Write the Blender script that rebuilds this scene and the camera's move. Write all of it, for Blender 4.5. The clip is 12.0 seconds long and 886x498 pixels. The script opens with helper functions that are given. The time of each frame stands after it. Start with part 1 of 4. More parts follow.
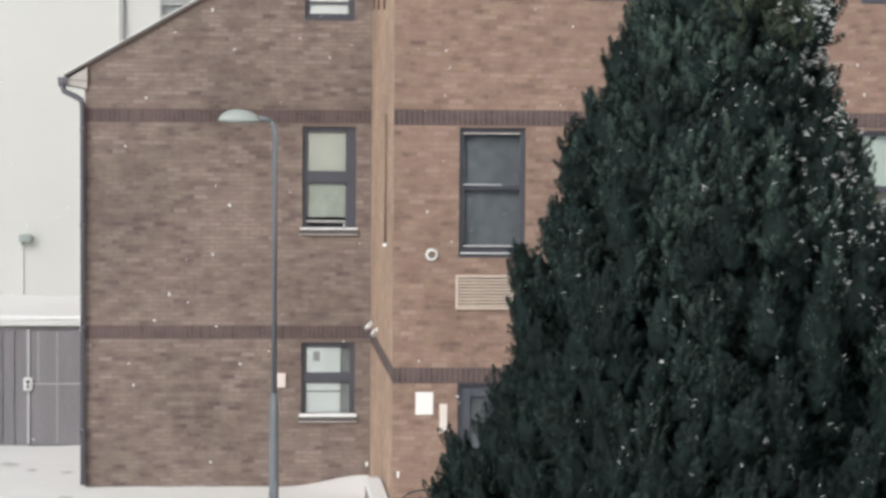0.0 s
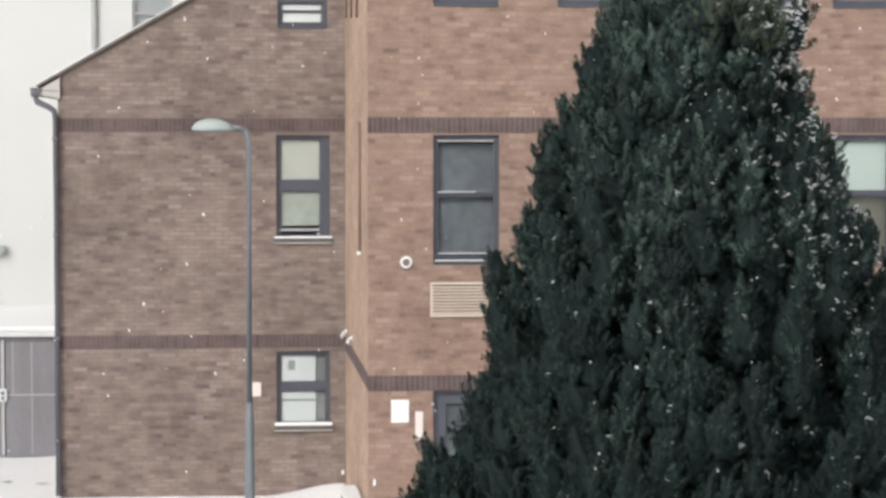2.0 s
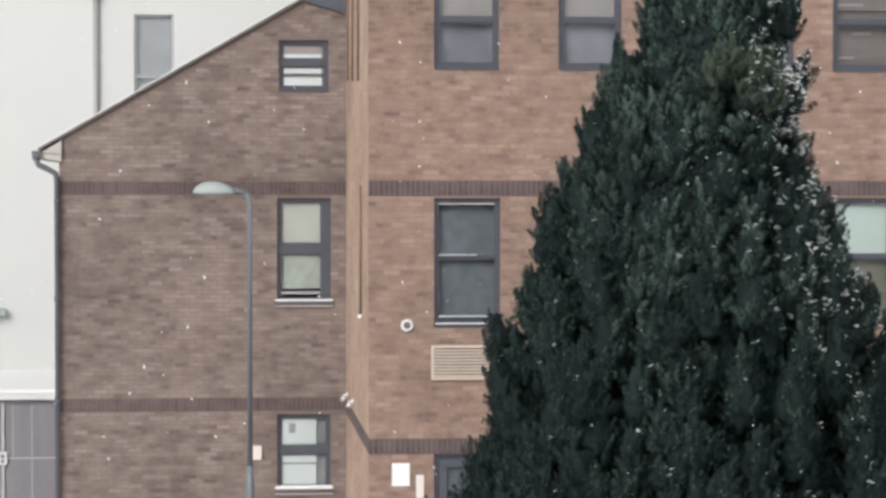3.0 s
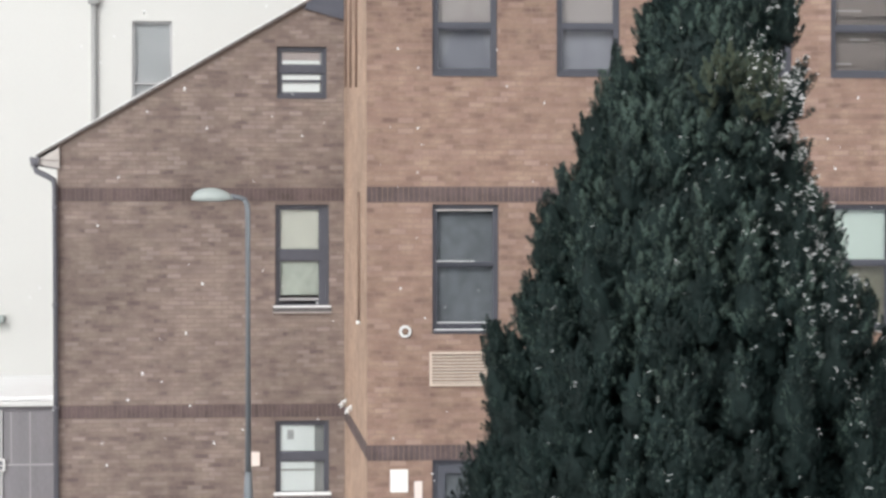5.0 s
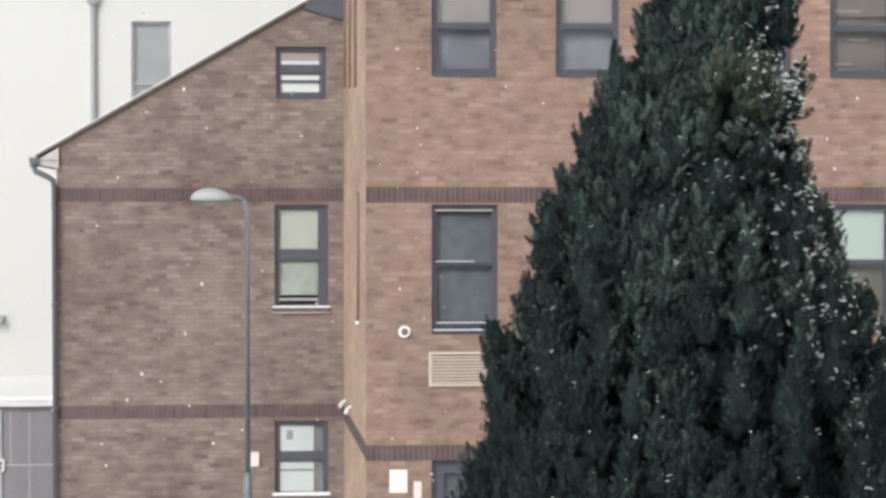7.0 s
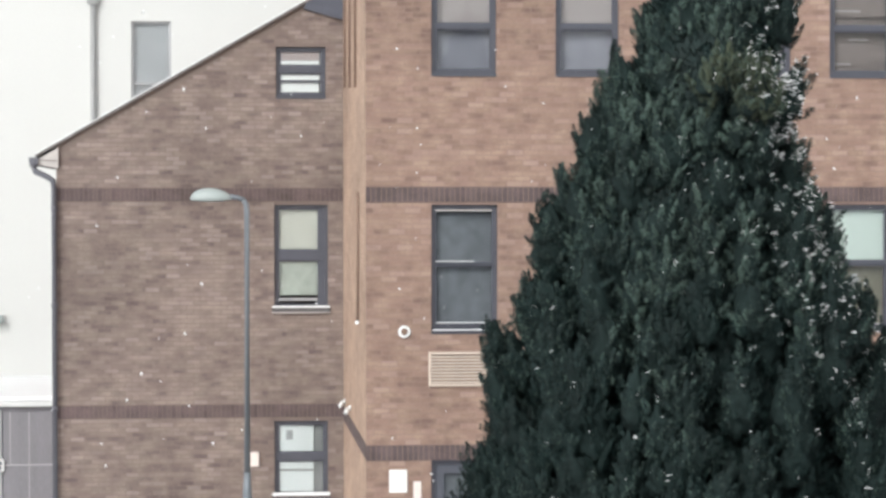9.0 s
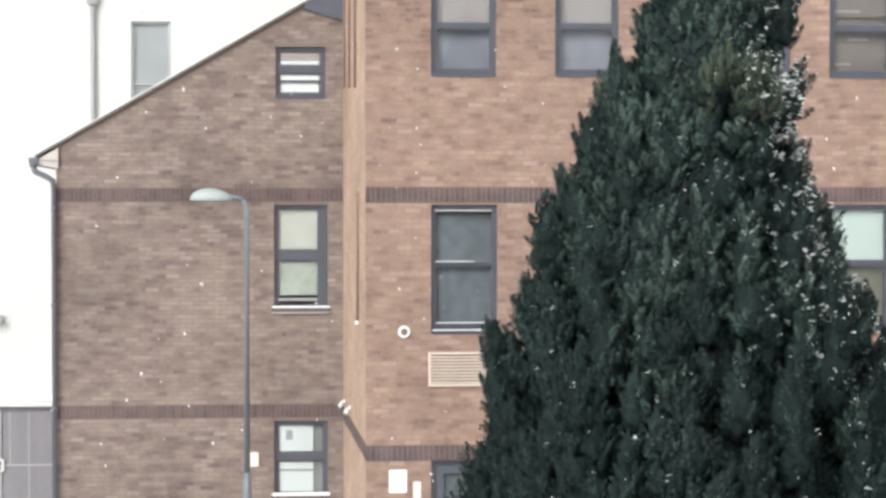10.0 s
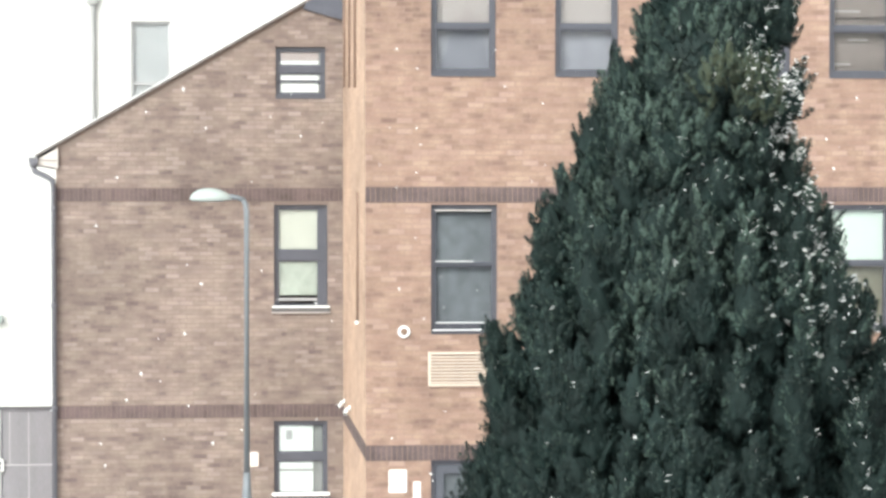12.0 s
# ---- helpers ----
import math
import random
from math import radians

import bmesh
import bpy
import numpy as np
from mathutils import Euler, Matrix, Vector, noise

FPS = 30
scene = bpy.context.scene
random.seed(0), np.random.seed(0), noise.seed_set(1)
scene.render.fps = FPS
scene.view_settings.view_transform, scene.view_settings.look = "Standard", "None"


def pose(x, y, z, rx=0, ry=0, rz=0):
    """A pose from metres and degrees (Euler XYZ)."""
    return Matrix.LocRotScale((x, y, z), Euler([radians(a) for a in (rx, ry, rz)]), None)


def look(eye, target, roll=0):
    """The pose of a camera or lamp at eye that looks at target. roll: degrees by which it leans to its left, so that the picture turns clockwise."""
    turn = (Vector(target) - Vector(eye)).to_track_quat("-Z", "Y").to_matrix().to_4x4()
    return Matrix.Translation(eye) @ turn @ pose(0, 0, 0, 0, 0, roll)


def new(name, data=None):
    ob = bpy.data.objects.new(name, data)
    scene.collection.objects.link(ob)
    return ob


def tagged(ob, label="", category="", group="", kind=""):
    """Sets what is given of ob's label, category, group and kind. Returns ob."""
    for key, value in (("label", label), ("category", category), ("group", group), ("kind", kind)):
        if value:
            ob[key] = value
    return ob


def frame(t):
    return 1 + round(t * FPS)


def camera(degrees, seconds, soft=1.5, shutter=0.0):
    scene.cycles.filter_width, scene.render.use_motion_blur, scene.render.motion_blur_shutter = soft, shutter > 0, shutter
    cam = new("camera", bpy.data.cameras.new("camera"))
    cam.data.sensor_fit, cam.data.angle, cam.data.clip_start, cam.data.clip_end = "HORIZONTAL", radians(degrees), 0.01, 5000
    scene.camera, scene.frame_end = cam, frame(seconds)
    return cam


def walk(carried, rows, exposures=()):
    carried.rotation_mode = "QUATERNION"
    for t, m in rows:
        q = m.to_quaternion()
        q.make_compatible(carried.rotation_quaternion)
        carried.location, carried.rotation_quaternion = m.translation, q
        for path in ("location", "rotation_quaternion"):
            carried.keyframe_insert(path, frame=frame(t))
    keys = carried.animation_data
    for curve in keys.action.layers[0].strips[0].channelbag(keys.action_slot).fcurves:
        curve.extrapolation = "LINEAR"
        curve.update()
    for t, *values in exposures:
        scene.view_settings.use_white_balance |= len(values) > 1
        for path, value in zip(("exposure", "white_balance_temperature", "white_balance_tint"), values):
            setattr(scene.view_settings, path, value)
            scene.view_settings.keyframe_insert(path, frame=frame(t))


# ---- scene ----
cam = camera(21.15, 12.0, soft=3.0, shutter=0.25)
EYE = 6.15
PATH = [
    (0.0, -4.722, -3.160, -0.447),
    (0.1, -4.517, -3.459, -0.394),
    (0.2, -4.445, -3.814, -0.341),
    (0.3, -4.472, -3.896, -0.289),
    (0.4, -4.718, -4.182, -0.236),
    (0.5, -4.867, -4.612, -0.183),
    (0.6, -5.277, -5.697, -0.107),
    (0.7, -5.522, -5.942, -0.032),
    (0.8, -5.754, -6.051, 0.044),
    (0.9, -5.809, -5.983, 0.119),
    (1.0, -5.819, -5.021, 0.195),
    (1.1, -5.877, -4.783, 0.194),
    (1.2, -5.836, -4.619, 0.193),
    (1.3, -5.795, -4.578, 0.192),
    (1.5, -5.722, -4.574, 0.190),
    (1.7, -5.563, -3.582, 0.108),
    (1.8, -5.441, -3.255, 0.066),
    (2.0, -5.363, -2.976, -0.016),
    (2.2, -5.359, -2.695, -0.034),
    (2.5, -5.341, -2.075, -0.060),
    (2.7, -5.359, -1.741, -0.052),
    (3.0, -5.341, -1.455, -0.030),
    (3.2, -5.393, -1.345, -0.020),
    (4.0, -5.372, -1.315, 0.000),
    (5.0, -5.385, -1.304, 0.010),
    (6.0, -5.386, -1.304, 0.000),
    (6.5, -5.387, -1.302, 0.000),
    (7.0, -5.403, -1.299, 0.015),
    (9.0, -5.409, -1.299, 0.010),
    (10.0, -5.414, -1.296, 0.010),
    (11.0, -5.413, -1.297, 0.000),
    (12.0, -5.417, -1.298, 0.003),
]
walk(cam, [(t, pose(0, 0, EYE, 90 + pitch, roll, yaw)) for t, yaw, pitch, roll in PATH],
     exposures=[(0.0, -0.2, 6550, 8), (0.5, -0.2, 6600, 8), (0.8, 0.25, 6650, 9), (1.0, 0.36, 6600, 9), (1.5, 0.35, 6600, 9), (2.0, 0.0, 6550, 9),
                (2.5, 0.2, 6450, 9), (3.0, -0.12, 6450, 9), (5.0, 0.03, 6470, 9), (7.0, 0.02, 6470, 9), (9.0, 0.15, 6400, 8), (10.0, 0.37, 6450, 7),
                (11.0, 0.62, 6500, 5), (12.0, 0.85, 6550, 4)])

# ---- light ----
world = bpy.data.worlds.new("overcast_sky")
scene.world = world
world.use_nodes = True
wn, wl = world.node_tree.nodes, world.node_tree.links
wn.clear()
sky = wn.new("ShaderNodeTexSky")
sky.sky_type = "NISHITA"
sky.sun_disc = False
sky.sun_elevation, sky.sun_rotation = radians(38), radians(215)
sky.air_density, sky.dust_density = 1.0, 4.0
grey = wn.new("ShaderNodeHueSaturation")
grey.inputs["Saturation"].default_value = 0.12
back = wn.new("ShaderNodeBackground")
back.inputs["Strength"].default_value = 0.15
wout = wn.new("ShaderNodeOutputWorld")
wl.new(sky.outputs[0], grey.inputs["Color"])
wl.new(grey.outputs[0], back.inputs["Color"])
wl.new(back.outputs[0], wout.inputs["Surface"])
sun_data = bpy.data.lights.new("sun", "SUN")
sun_data.energy, sun_data.angle, sun_data.color = 1.3, radians(40), (1.0, 0.98, 0.955)
sun = new("sun", sun_data)
sun.matrix_world = look((-22, -16, 34), (2, 36, 0))

# ---- materials ----


def material(name, color, rough=0.8, metal=0.0, vary=0.15, scale=6.0, fine=60.0, bump=0.15, island=0.0, stretch=None):
    """Base colour with two scales of variation and a fine relief."""
    m = bpy.data.materials.new(name)
    m.use_nodes = True
    n, l = m.node_tree.nodes, m.node_tree.links
    b = n["Principled BSDF"]
    b.inputs["Roughness"].default_value, b.inputs["Metallic"].default_value = rough, metal
    co = n.new("ShaderNodeTexCoord")
    mp = n.new("ShaderNodeMapping")
    l.new(co.outputs["Object"], mp.inputs["Vector"])
    if stretch:
        mp.inputs["Scale"].default_value = stretch
    big, small = n.new("ShaderNodeTexNoise"), n.new("ShaderNodeTexNoise")
    big.inputs["Scale"].default_value, small.inputs["Scale"].default_value = scale, fine
    big.inputs["Detail"].default_value = 5
    l.new(mp.outputs[0], big.inputs["Vector"])
    l.new(mp.outputs[0], small.inputs["Vector"])
    add = n.new("ShaderNodeMath")
    l.new(big.outputs["Fac"], add.inputs[0])
    l.new(small.outputs["Fac"], add.inputs[1])
    ramp = n.new("ShaderNodeMapRange")
    ramp.inputs["From Min"].default_value, ramp.inputs["From Max"].default_value = 0.6, 1.4
    ramp.inputs["To Min"].default_value, ramp.inputs["To Max"].default_value = 1 - vary, 1 + vary
    l.new(add.outputs[0], ramp.inputs["Value"])
    last = ramp.outputs[0]
    if island:
        g = n.new("ShaderNodeNewGeometry")
        r2 = n.new("ShaderNodeMapRange")
        r2.inputs["To Min"].default_value, r2.inputs["To Max"].default_value = 1 - island, 1 + island
        l.new(g.outputs["Random Per Island"], r2.inputs["Value"])
        mu = n.new("ShaderNodeMath")
        mu.operation = "MULTIPLY"
        l.new(last, mu.inputs[0])
        l.new(r2.outputs[0], mu.inputs[1])
        last = mu.outputs[0]
    mix = n.new("ShaderNodeVectorMath")
    mix.operation = "SCALE"
    mix.inputs[0].default_value = color
    l.new(last, mix.inputs["Scale"])
    l.new(mix.outputs[0], b.inputs["Base Color"])
    if bump:
        bp = n.new("ShaderNodeBump")
        bp.inputs["Strength"].default_value, bp.inputs["Distance"].default_value = bump, 0.01
        l.new(add.outputs[0], bp.inputs["Height"])
        l.new(bp.outputs[0], b.inputs["Normal"])
    return m


def brick_material(name, stops, single, tan):
    """Fired clay: each brick takes its tone from a ramp; soot and pale bloom drift over the wall."""
    m = bpy.data.materials.new(name)
    m.use_nodes = True
    n, l = m.node_tree.nodes, m.node_tree.links
    b = n["Principled BSDF"]
    b.inputs["Roughness"].default_value = 0.9
    if single:
        pick = n.new("ShaderNodeObjectInfo").outputs["Random"]
    else:
        pick = n.new("ShaderNodeNewGeometry").outputs["Random Per Island"]
    ramp = n.new("ShaderNodeValToRGB")
    e = ramp.color_ramp.elements
    while len(e) < len(stops):
        e.new(0.5)
    for k, (p, c) in enumerate(stops):
        e[k].position, e[k].color = p, (*c, 1)
    l.new(pick, ramp.inputs["Fac"])
    g = n.new("ShaderNodeNewGeometry")
    big, mid, fine = (n.new("ShaderNodeTexNoise") for _ in range(3))
    for tex, s, d in ((big, 0.55, 4), (mid, 4.0, 5), (fine, 45.0, 3)):
        tex.inputs["Scale"].default_value, tex.inputs["Detail"].default_value = s, d
        l.new(g.outputs["Position"], tex.inputs["Vector"])
    streak = n.new("ShaderNodeMapping")
    streak.inputs["Scale"].default_value = (0.9, 0.9, 1.5)
    l.new(g.outputs["Position"], streak.inputs["Vector"])
    l.new(streak.outputs[0], mid.inputs["Vector"])
    s1 = n.new("ShaderNodeMath")
    l.new(big.outputs["Fac"], s1.inputs[0])
    l.new(mid.outputs["Fac"], s1.inputs[1])
    s2 = n.new("ShaderNodeMath")
    s2.operation = "MULTIPLY_ADD"
    s2.inputs[1].default_value = 0.6
    l.new(fine.outputs["Fac"], s2.inputs[0])
    l.new(s1.outputs[0], s2.inputs[2])
    mr = n.new("ShaderNodeMapRange")
    mr.inputs["From Min"].default_value, mr.inputs["From Max"].default_value = 0.85, 1.75
    mr.inputs["To Min"].default_value, mr.inputs["To Max"].default_value = 0.60, 1.42
    l.new(s2.outputs[0], mr.inputs["Value"])
    drift = n.new("ShaderNodeMix")
    drift.data_type = "RGBA"
    drift.inputs["B"].default_value = (*tan, 1)
    dr = n.new("ShaderNodeMapRange")
    dr.inputs["From Min"].default_value, dr.inputs["From Max"].default_value = 0.42, 0.68
    dr.inputs["To Max"].default_value = 0.75
    l.new(mid.outputs["Fac"], dr.inputs["Value"])
    l.new(dr.outputs[0], drift.inputs["Factor"])
    l.new(ramp.outputs["Color"], drift.inputs["A"])
    mul = n.new("ShaderNodeVectorMath")
    mul.operation = "SCALE"
    l.new(drift.outputs["Result"], mul.inputs[0])
    l.new(mr.outputs[0], mul.inputs["Scale"])
    l.new(mul.outputs[0], b.inputs["Base Color"])
    bp = n.new("ShaderNodeBump")
    bp.inputs["Strength"].default_value, bp.inputs["Distance"].default_value = 0.4, 0.004
    l.new(fine.outputs["Fac"], bp.inputs["Height"])
    l.new(bp.outputs[0], b.inputs["Normal"])
    return m


def glass_material(name, tint, ior=1.5):
    m = bpy.data.materials.new(name)
    m.use_nodes = True
    n, l = m.node_tree.nodes, m.node_tree.links
    n.clear()
    out, mix = n.new("ShaderNodeOutputMaterial"), n.new("ShaderNodeMixShader")
    tr, gl, fr = n.new("ShaderNodeBsdfTransparent"), n.new("ShaderNodeBsdfGlossy"), n.new("ShaderNodeFresnel")
    tr.inputs["Color"].default_value = (*tint, 1)
    gl.inputs["Roughness"].default_value = 0.02
    fr.inputs["IOR"].default_value = ior
    tex, bp = n.new("ShaderNodeTexNoise"), n.new("ShaderNodeBump")
    tex.inputs["Scale"].default_value = 1.6
    bp.inputs["Strength"].default_value, bp.inputs["Distance"].default_value = 0.06, 0.02
    l.new(tex.outputs["Fac"], bp.inputs["Height"])
    l.new(bp.outputs[0], gl.inputs["Normal"])
    l.new(fr.outputs[0], mix.inputs["Fac"])
    l.new(tr.outputs[0], mix.inputs[1])
    l.new(gl.outputs[0], mix.inputs[2])
    l.new(mix.outputs[0], out.inputs["Surface"])
    return m


RED = [(0.0, (0.197, 0.127, 0.105)), (0.25, (0.245, 0.159, 0.127)), (0.55, (0.270, 0.175, 0.141)), (0.85, (0.295, 0.195, 0.160)), (1.0, (0.351, 0.246, 0.206))]
# Greyed, darkened brick: snow haze and the near block's shade, put into colour.
BROWN = [(0.0, (0.144, 0.109, 0.102)), (0.25, (0.180, 0.136, 0.122)), (0.55, (0.199, 0.152, 0.136)), (0.85, (0.219, 0.170, 0.154)), (1.0, (0.270, 0.220, 0.202))]
# Lightened brick: the side wall's brighter light is put into its colour.
LIT_BUFF = [(0.0, (0.375, 0.258, 0.193)), (0.5, (0.405, 0.283, 0.214)), (1.0, (0.435, 0.312, 0.24))]
DARK = [(0.0, (0.098, 0.072, 0.072)), (0.5, (0.113, 0.084, 0.082)), (1.0, (0.135, 0.099, 0.094))]
M = {
    "red": brick_material("red_brick", RED, False, (0.283, 0.203, 0.151)), "red_one": brick_material("red_brick_single", RED, True, (0.283, 0.203, 0.151)),
    "brown": brick_material("brown_brick", BROWN, False, (0.215, 0.176, 0.148)), "brown_one": brick_material("brown_brick_single", BROWN, True, (0.215, 0.176, 0.148)),
    "buff": brick_material("brick_lit_buff", LIT_BUFF, False, (0.41, 0.29, 0.22)), "buff_one": brick_material("brick_lit_buff_single", LIT_BUFF, True, (0.41, 0.29, 0.22)),
    "dark_one": brick_material("dark_brick_single", DARK, True, (0.12, 0.085, 0.085)),
    "mortar": material("mortar", (0.258, 0.180, 0.150), 0.95, vary=0.2, scale=2, fine=80),
    "mortar_buff": material("buff_mortar", (0.395, 0.275, 0.208), 0.95, vary=0.2, scale=2, fine=80),
    "mortar_brown": material("brown_mortar", (0.177, 0.138, 0.122), 0.95, vary=0.2, scale=2, fine=80),
    "snow": material("snow", (0.80, 0.81, 0.82), 0.75, vary=0.03, scale=0.8, fine=9, bump=0.5),
    "frame": material("slate_grey_frame", (0.072, 0.075, 0.095), 0.45, vary=0.12, scale=5, fine=70, bump=0.05),
    "sill_dark": material("dark_stone_sill", (0.105, 0.098, 0.10), 0.8, vary=0.15),
    "sill": material("pale_sill", (0.62, 0.63, 0.63), 0.6, vary=0.1),
    "glass": glass_material("window_glass", (0.95, 0.97, 0.97)),
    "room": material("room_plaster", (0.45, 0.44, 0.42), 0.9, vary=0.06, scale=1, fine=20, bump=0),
    # Plaster darkened so unlit rooms look dim; the shade is in the colour.
    "room_dark": material("room_plaster_darkened", (0.20, 0.20, 0.21), 0.9, vary=0.1, scale=1, fine=20, bump=0),
    "blind_cream": material("cream_blind_cloth", (0.69, 0.68, 0.62), 0.85, vary=0.16, scale=3, fine=30),
    "blind_sage": material("sage_blind_cloth", (0.56, 0.585, 0.53), 0.85, vary=0.22, scale=3.0, fine=9),
    "blind_green": material("pale_green_blind_cloth", (0.68, 0.76, 0.71), 0.85, vary=0.04, scale=3, fine=150),
    "pane_tone": material("painted_pane_tone", (0.215, 0.225, 0.25), 0.9, vary=0.32, scale=1.1, fine=5),
    "blind_warm": material("warm_grey_curtain", (0.27, 0.22, 0.212), 0.9, vary=0.2, scale=4, fine=60),
    "blind_pale": material("pale_warm_blind_cloth", (0.47, 0.41, 0.405), 0.9, vary=0.08, scale=3, fine=150),
    "blind_blue": material("blue_grey_net_cloth", (0.345, 0.338, 0.392), 0.9, vary=0.25, scale=3, fine=100),
    "olive_tone": material("olive_pane_tone", (0.22, 0.205, 0.155), 0.9, vary=0.15, scale=4, fine=60),
    "blind_grey": material("grey_net_cloth", (0.50, 0.50, 0.52), 0.9, vary=0.12, scale=3, fine=150),
    "white": material("white_paint", (0.84, 0.86, 0.86), 0.5, vary=0.04, bump=0.03),
    "eave": material("pale_eave_paint", (0.46, 0.43, 0.41), 0.6, vary=0.1),
    "window_grey": material("pale_grey_paint", (0.40, 0.40, 0.41), 0.5, vary=0.05),
    "paper": material("notice_paper", (0.86, 0.84, 0.82), 0.7, vary=0.03, bump=0.02),
    "backing": material("dark_louvre_backing", (0.10, 0.075, 0.06), 0.8, vary=0.1),
    "louvre": material("cream_louvre_paint", (0.60, 0.505, 0.43), 0.5, vary=0.06, bump=0.03),
    "pipe": material("dark_plastic_pipe", (0.115, 0.115, 0.135), 0.5, vary=0.12, bump=0.03),
    "pipe_tan": material("tan_painted_pipe", (0.20, 0.13, 0.098), 0.6, vary=0.12, bump=0.03),
    "slate": material("roof_slate", (0.085, 0.09, 0.105), 0.7, vary=0.25, island=0.25),
    "lead": material("lead_flashing", (0.075, 0.08, 0.105), 0.6, vary=0.2, scale=3),
    "galv": material("galvanised_column", (0.175, 0.195, 0.215), 0.55, metal=0.3, vary=0.15, scale=4, fine=50, bump=0.04),
    "lamp_shell": material("lamp_shell", (0.34, 0.38, 0.37), 0.45, vary=0.06, bump=0.02),
    "lamp_bowl": material("lamp_bowl", (0.30, 0.36, 0.36), 0.25, vary=0.05, bump=0.0),
    "cladding": material("grey_cladding", (0.185, 0.178, 0.195), 0.6, vary=0.2, scale=1.2, fine=25, bump=0.05, stretch=(3, 3, 0.4)),
    "render": material("cream_render", (0.612, 0.614, 0.598), 0.9, vary=0.025, scale=0.5, fine=20, bump=0.1),
    "stone": material("kerb_stone", (0.17, 0.17, 0.17), 0.9, vary=0.2),
    "slush": material("grey_slush", (0.58, 0.58, 0.59), 0.5, vary=0.2, scale=9),
    "iron": material("black_iron", (0.045, 0.045, 0.05), 0.5, vary=0.2),
    "door": material("door_paint", (0.085, 0.09, 0.11), 0.4, vary=0.12),
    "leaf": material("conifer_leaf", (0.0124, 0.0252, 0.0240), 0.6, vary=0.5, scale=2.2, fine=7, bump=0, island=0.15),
    "leaf_body": material("conifer_tuft_shaded", (0.0100, 0.0195, 0.0185), 0.8, vary=0.5, scale=2.2, fine=60, bump=0.9),
    "leaf_tip": material("conifer_tip_skylit", (0.066, 0.099, 0.084), 0.6, vary=0.45, scale=2.2, fine=7, bump=0, island=0.06),
    "leaf_olive": material("olive_conifer_leaf", (0.056, 0.068, 0.044), 0.6, vary=0.5, scale=2.2, fine=7, bump=0, island=0.15),
    "verge": material("weathered_verge", (0.20, 0.175, 0.165), 0.8, vary=0.2),
    "bark": material("bark", (0.045, 0.036, 0.030), 0.9, vary=0.3),
    "dark": material("dark_lens", (0.03, 0.03, 0.035), 0.2, vary=0.1, bump=0),
    "grey": material("grey_plastic", (0.33, 0.33, 0.33), 0.5, vary=0.08, bump=0.02),
    "pink": material("faded_notice", (0.74, 0.66, 0.62), 0.7, vary=0.06, bump=0.02),
}

for key in ("leaf", "leaf_body", "leaf_tip", "leaf_olive"):
    M[key].node_tree.nodes["Principled BSDF"].inputs["Specular IOR Level"].default_value = 0.2

# ---- mesh helpers ----


def mesh_of(name, bm, mat):
    me = bpy.data.meshes.new(name)
    bm.normal_update()
    bm.to_mesh(me)
    bm.free()
    me.materials.append(mat)
    return me


def part(name, bm, mat, parent, label="", kind=""):
    ob = new(name, mesh_of(name, bm, mat))
    ob.parent = parent
    return tagged(ob, label, kind=kind)


def thing(name, label, category, group="", kind="", at=(0, 0, 0)):
    ob = new(name)
    ob.location = at
    ob.empty_display_size = 0.1
    return tagged(ob, label, category, group, kind)


def box(bm, x0, x1, y0, y1, z0, z1, bevel=0.0):
    r = bmesh.ops.create_cube(bm, size=1, matrix=Matrix.LocRotScale(
        ((x0 + x1) / 2, (y0 + y1) / 2, (z0 + z1) / 2), None, (abs(x1 - x0), abs(y1 - y0), abs(z1 - z0))))
    if bevel:
        edges = list({e for v in r["verts"] for e in v.link_edges})
        bmesh.ops.bevel(bm, geom=edges, offset=bevel, segments=2, affect="EDGES")
    return bm


def boxes(*rows, bevel=0.0):
    bm = bmesh.new()
    for r in rows:
        box(bm, *r, bevel=bevel)
    return bm


def tube(bm, pts, radii, seg=12):
    """A round bar along a line of points, with a radius at each."""
    pts = [Vector(p) for p in pts]
    rings = []
    for i, p in enumerate(pts):
        d = (pts[min(i + 1, len(pts) - 1)] - pts[max(i - 1, 0)]).normalized()
        q = d.to_track_quat("Z", "Y")
        r = radii[i] if isinstance(radii, (list, tuple)) else radii
        rings.append([bm.verts.new(p + q @ Vector((r * math.cos(a), r * math.sin(a), 0)))
                      for a in (2 * math.pi * k / seg for k in range(seg))])
    for a, b in zip(rings, rings[1:]):
        for k in range(seg):
            f = bm.faces.new((a[k], a[(k + 1) % seg], b[(k + 1) % seg], b[k]))
            f.smooth = True
    bm.faces.new(rings[0][::-1])
    bm.faces.new(rings[-1])
    return bm


def lathe(bm, profile, m, seg=24):
    """A turned shape: (radius, height) rows round local z, placed by m."""
    rings = [[bm.verts.new(m @ Vector((r * math.cos(a), r * math.sin(a), h)))
              for a in (2 * math.pi * k / seg for k in range(seg))] for r, h in profile]
    for a, b in zip(rings, rings[1:]):
        for k in range(seg):
            bm.faces.new((a[k], a[(k + 1) % seg], b[(k + 1) % seg], b[k])).smooth = True
    bm.faces.new(rings[0][::-1])
    bm.faces.new(rings[-1])
    return bm


def prism(bm, outline, y0, y1):
    """A plate: an outline in x and z, between two depths."""
    a = [bm.verts.new((x, y0, z)) for x, z in outline]
    b = [bm.verts.new((x, y1, z)) for x, z in outline]
    bm.faces.new(a)
    bm.faces.new(b[::-1])
    for k in range(len(a)):
        j = (k + 1) % len(a)
        bm.faces.new((a[j], a[k], b[k], b[j]))
    bmesh.ops.recalc_face_normals(bm, faces=bm.faces[:])
    return bm


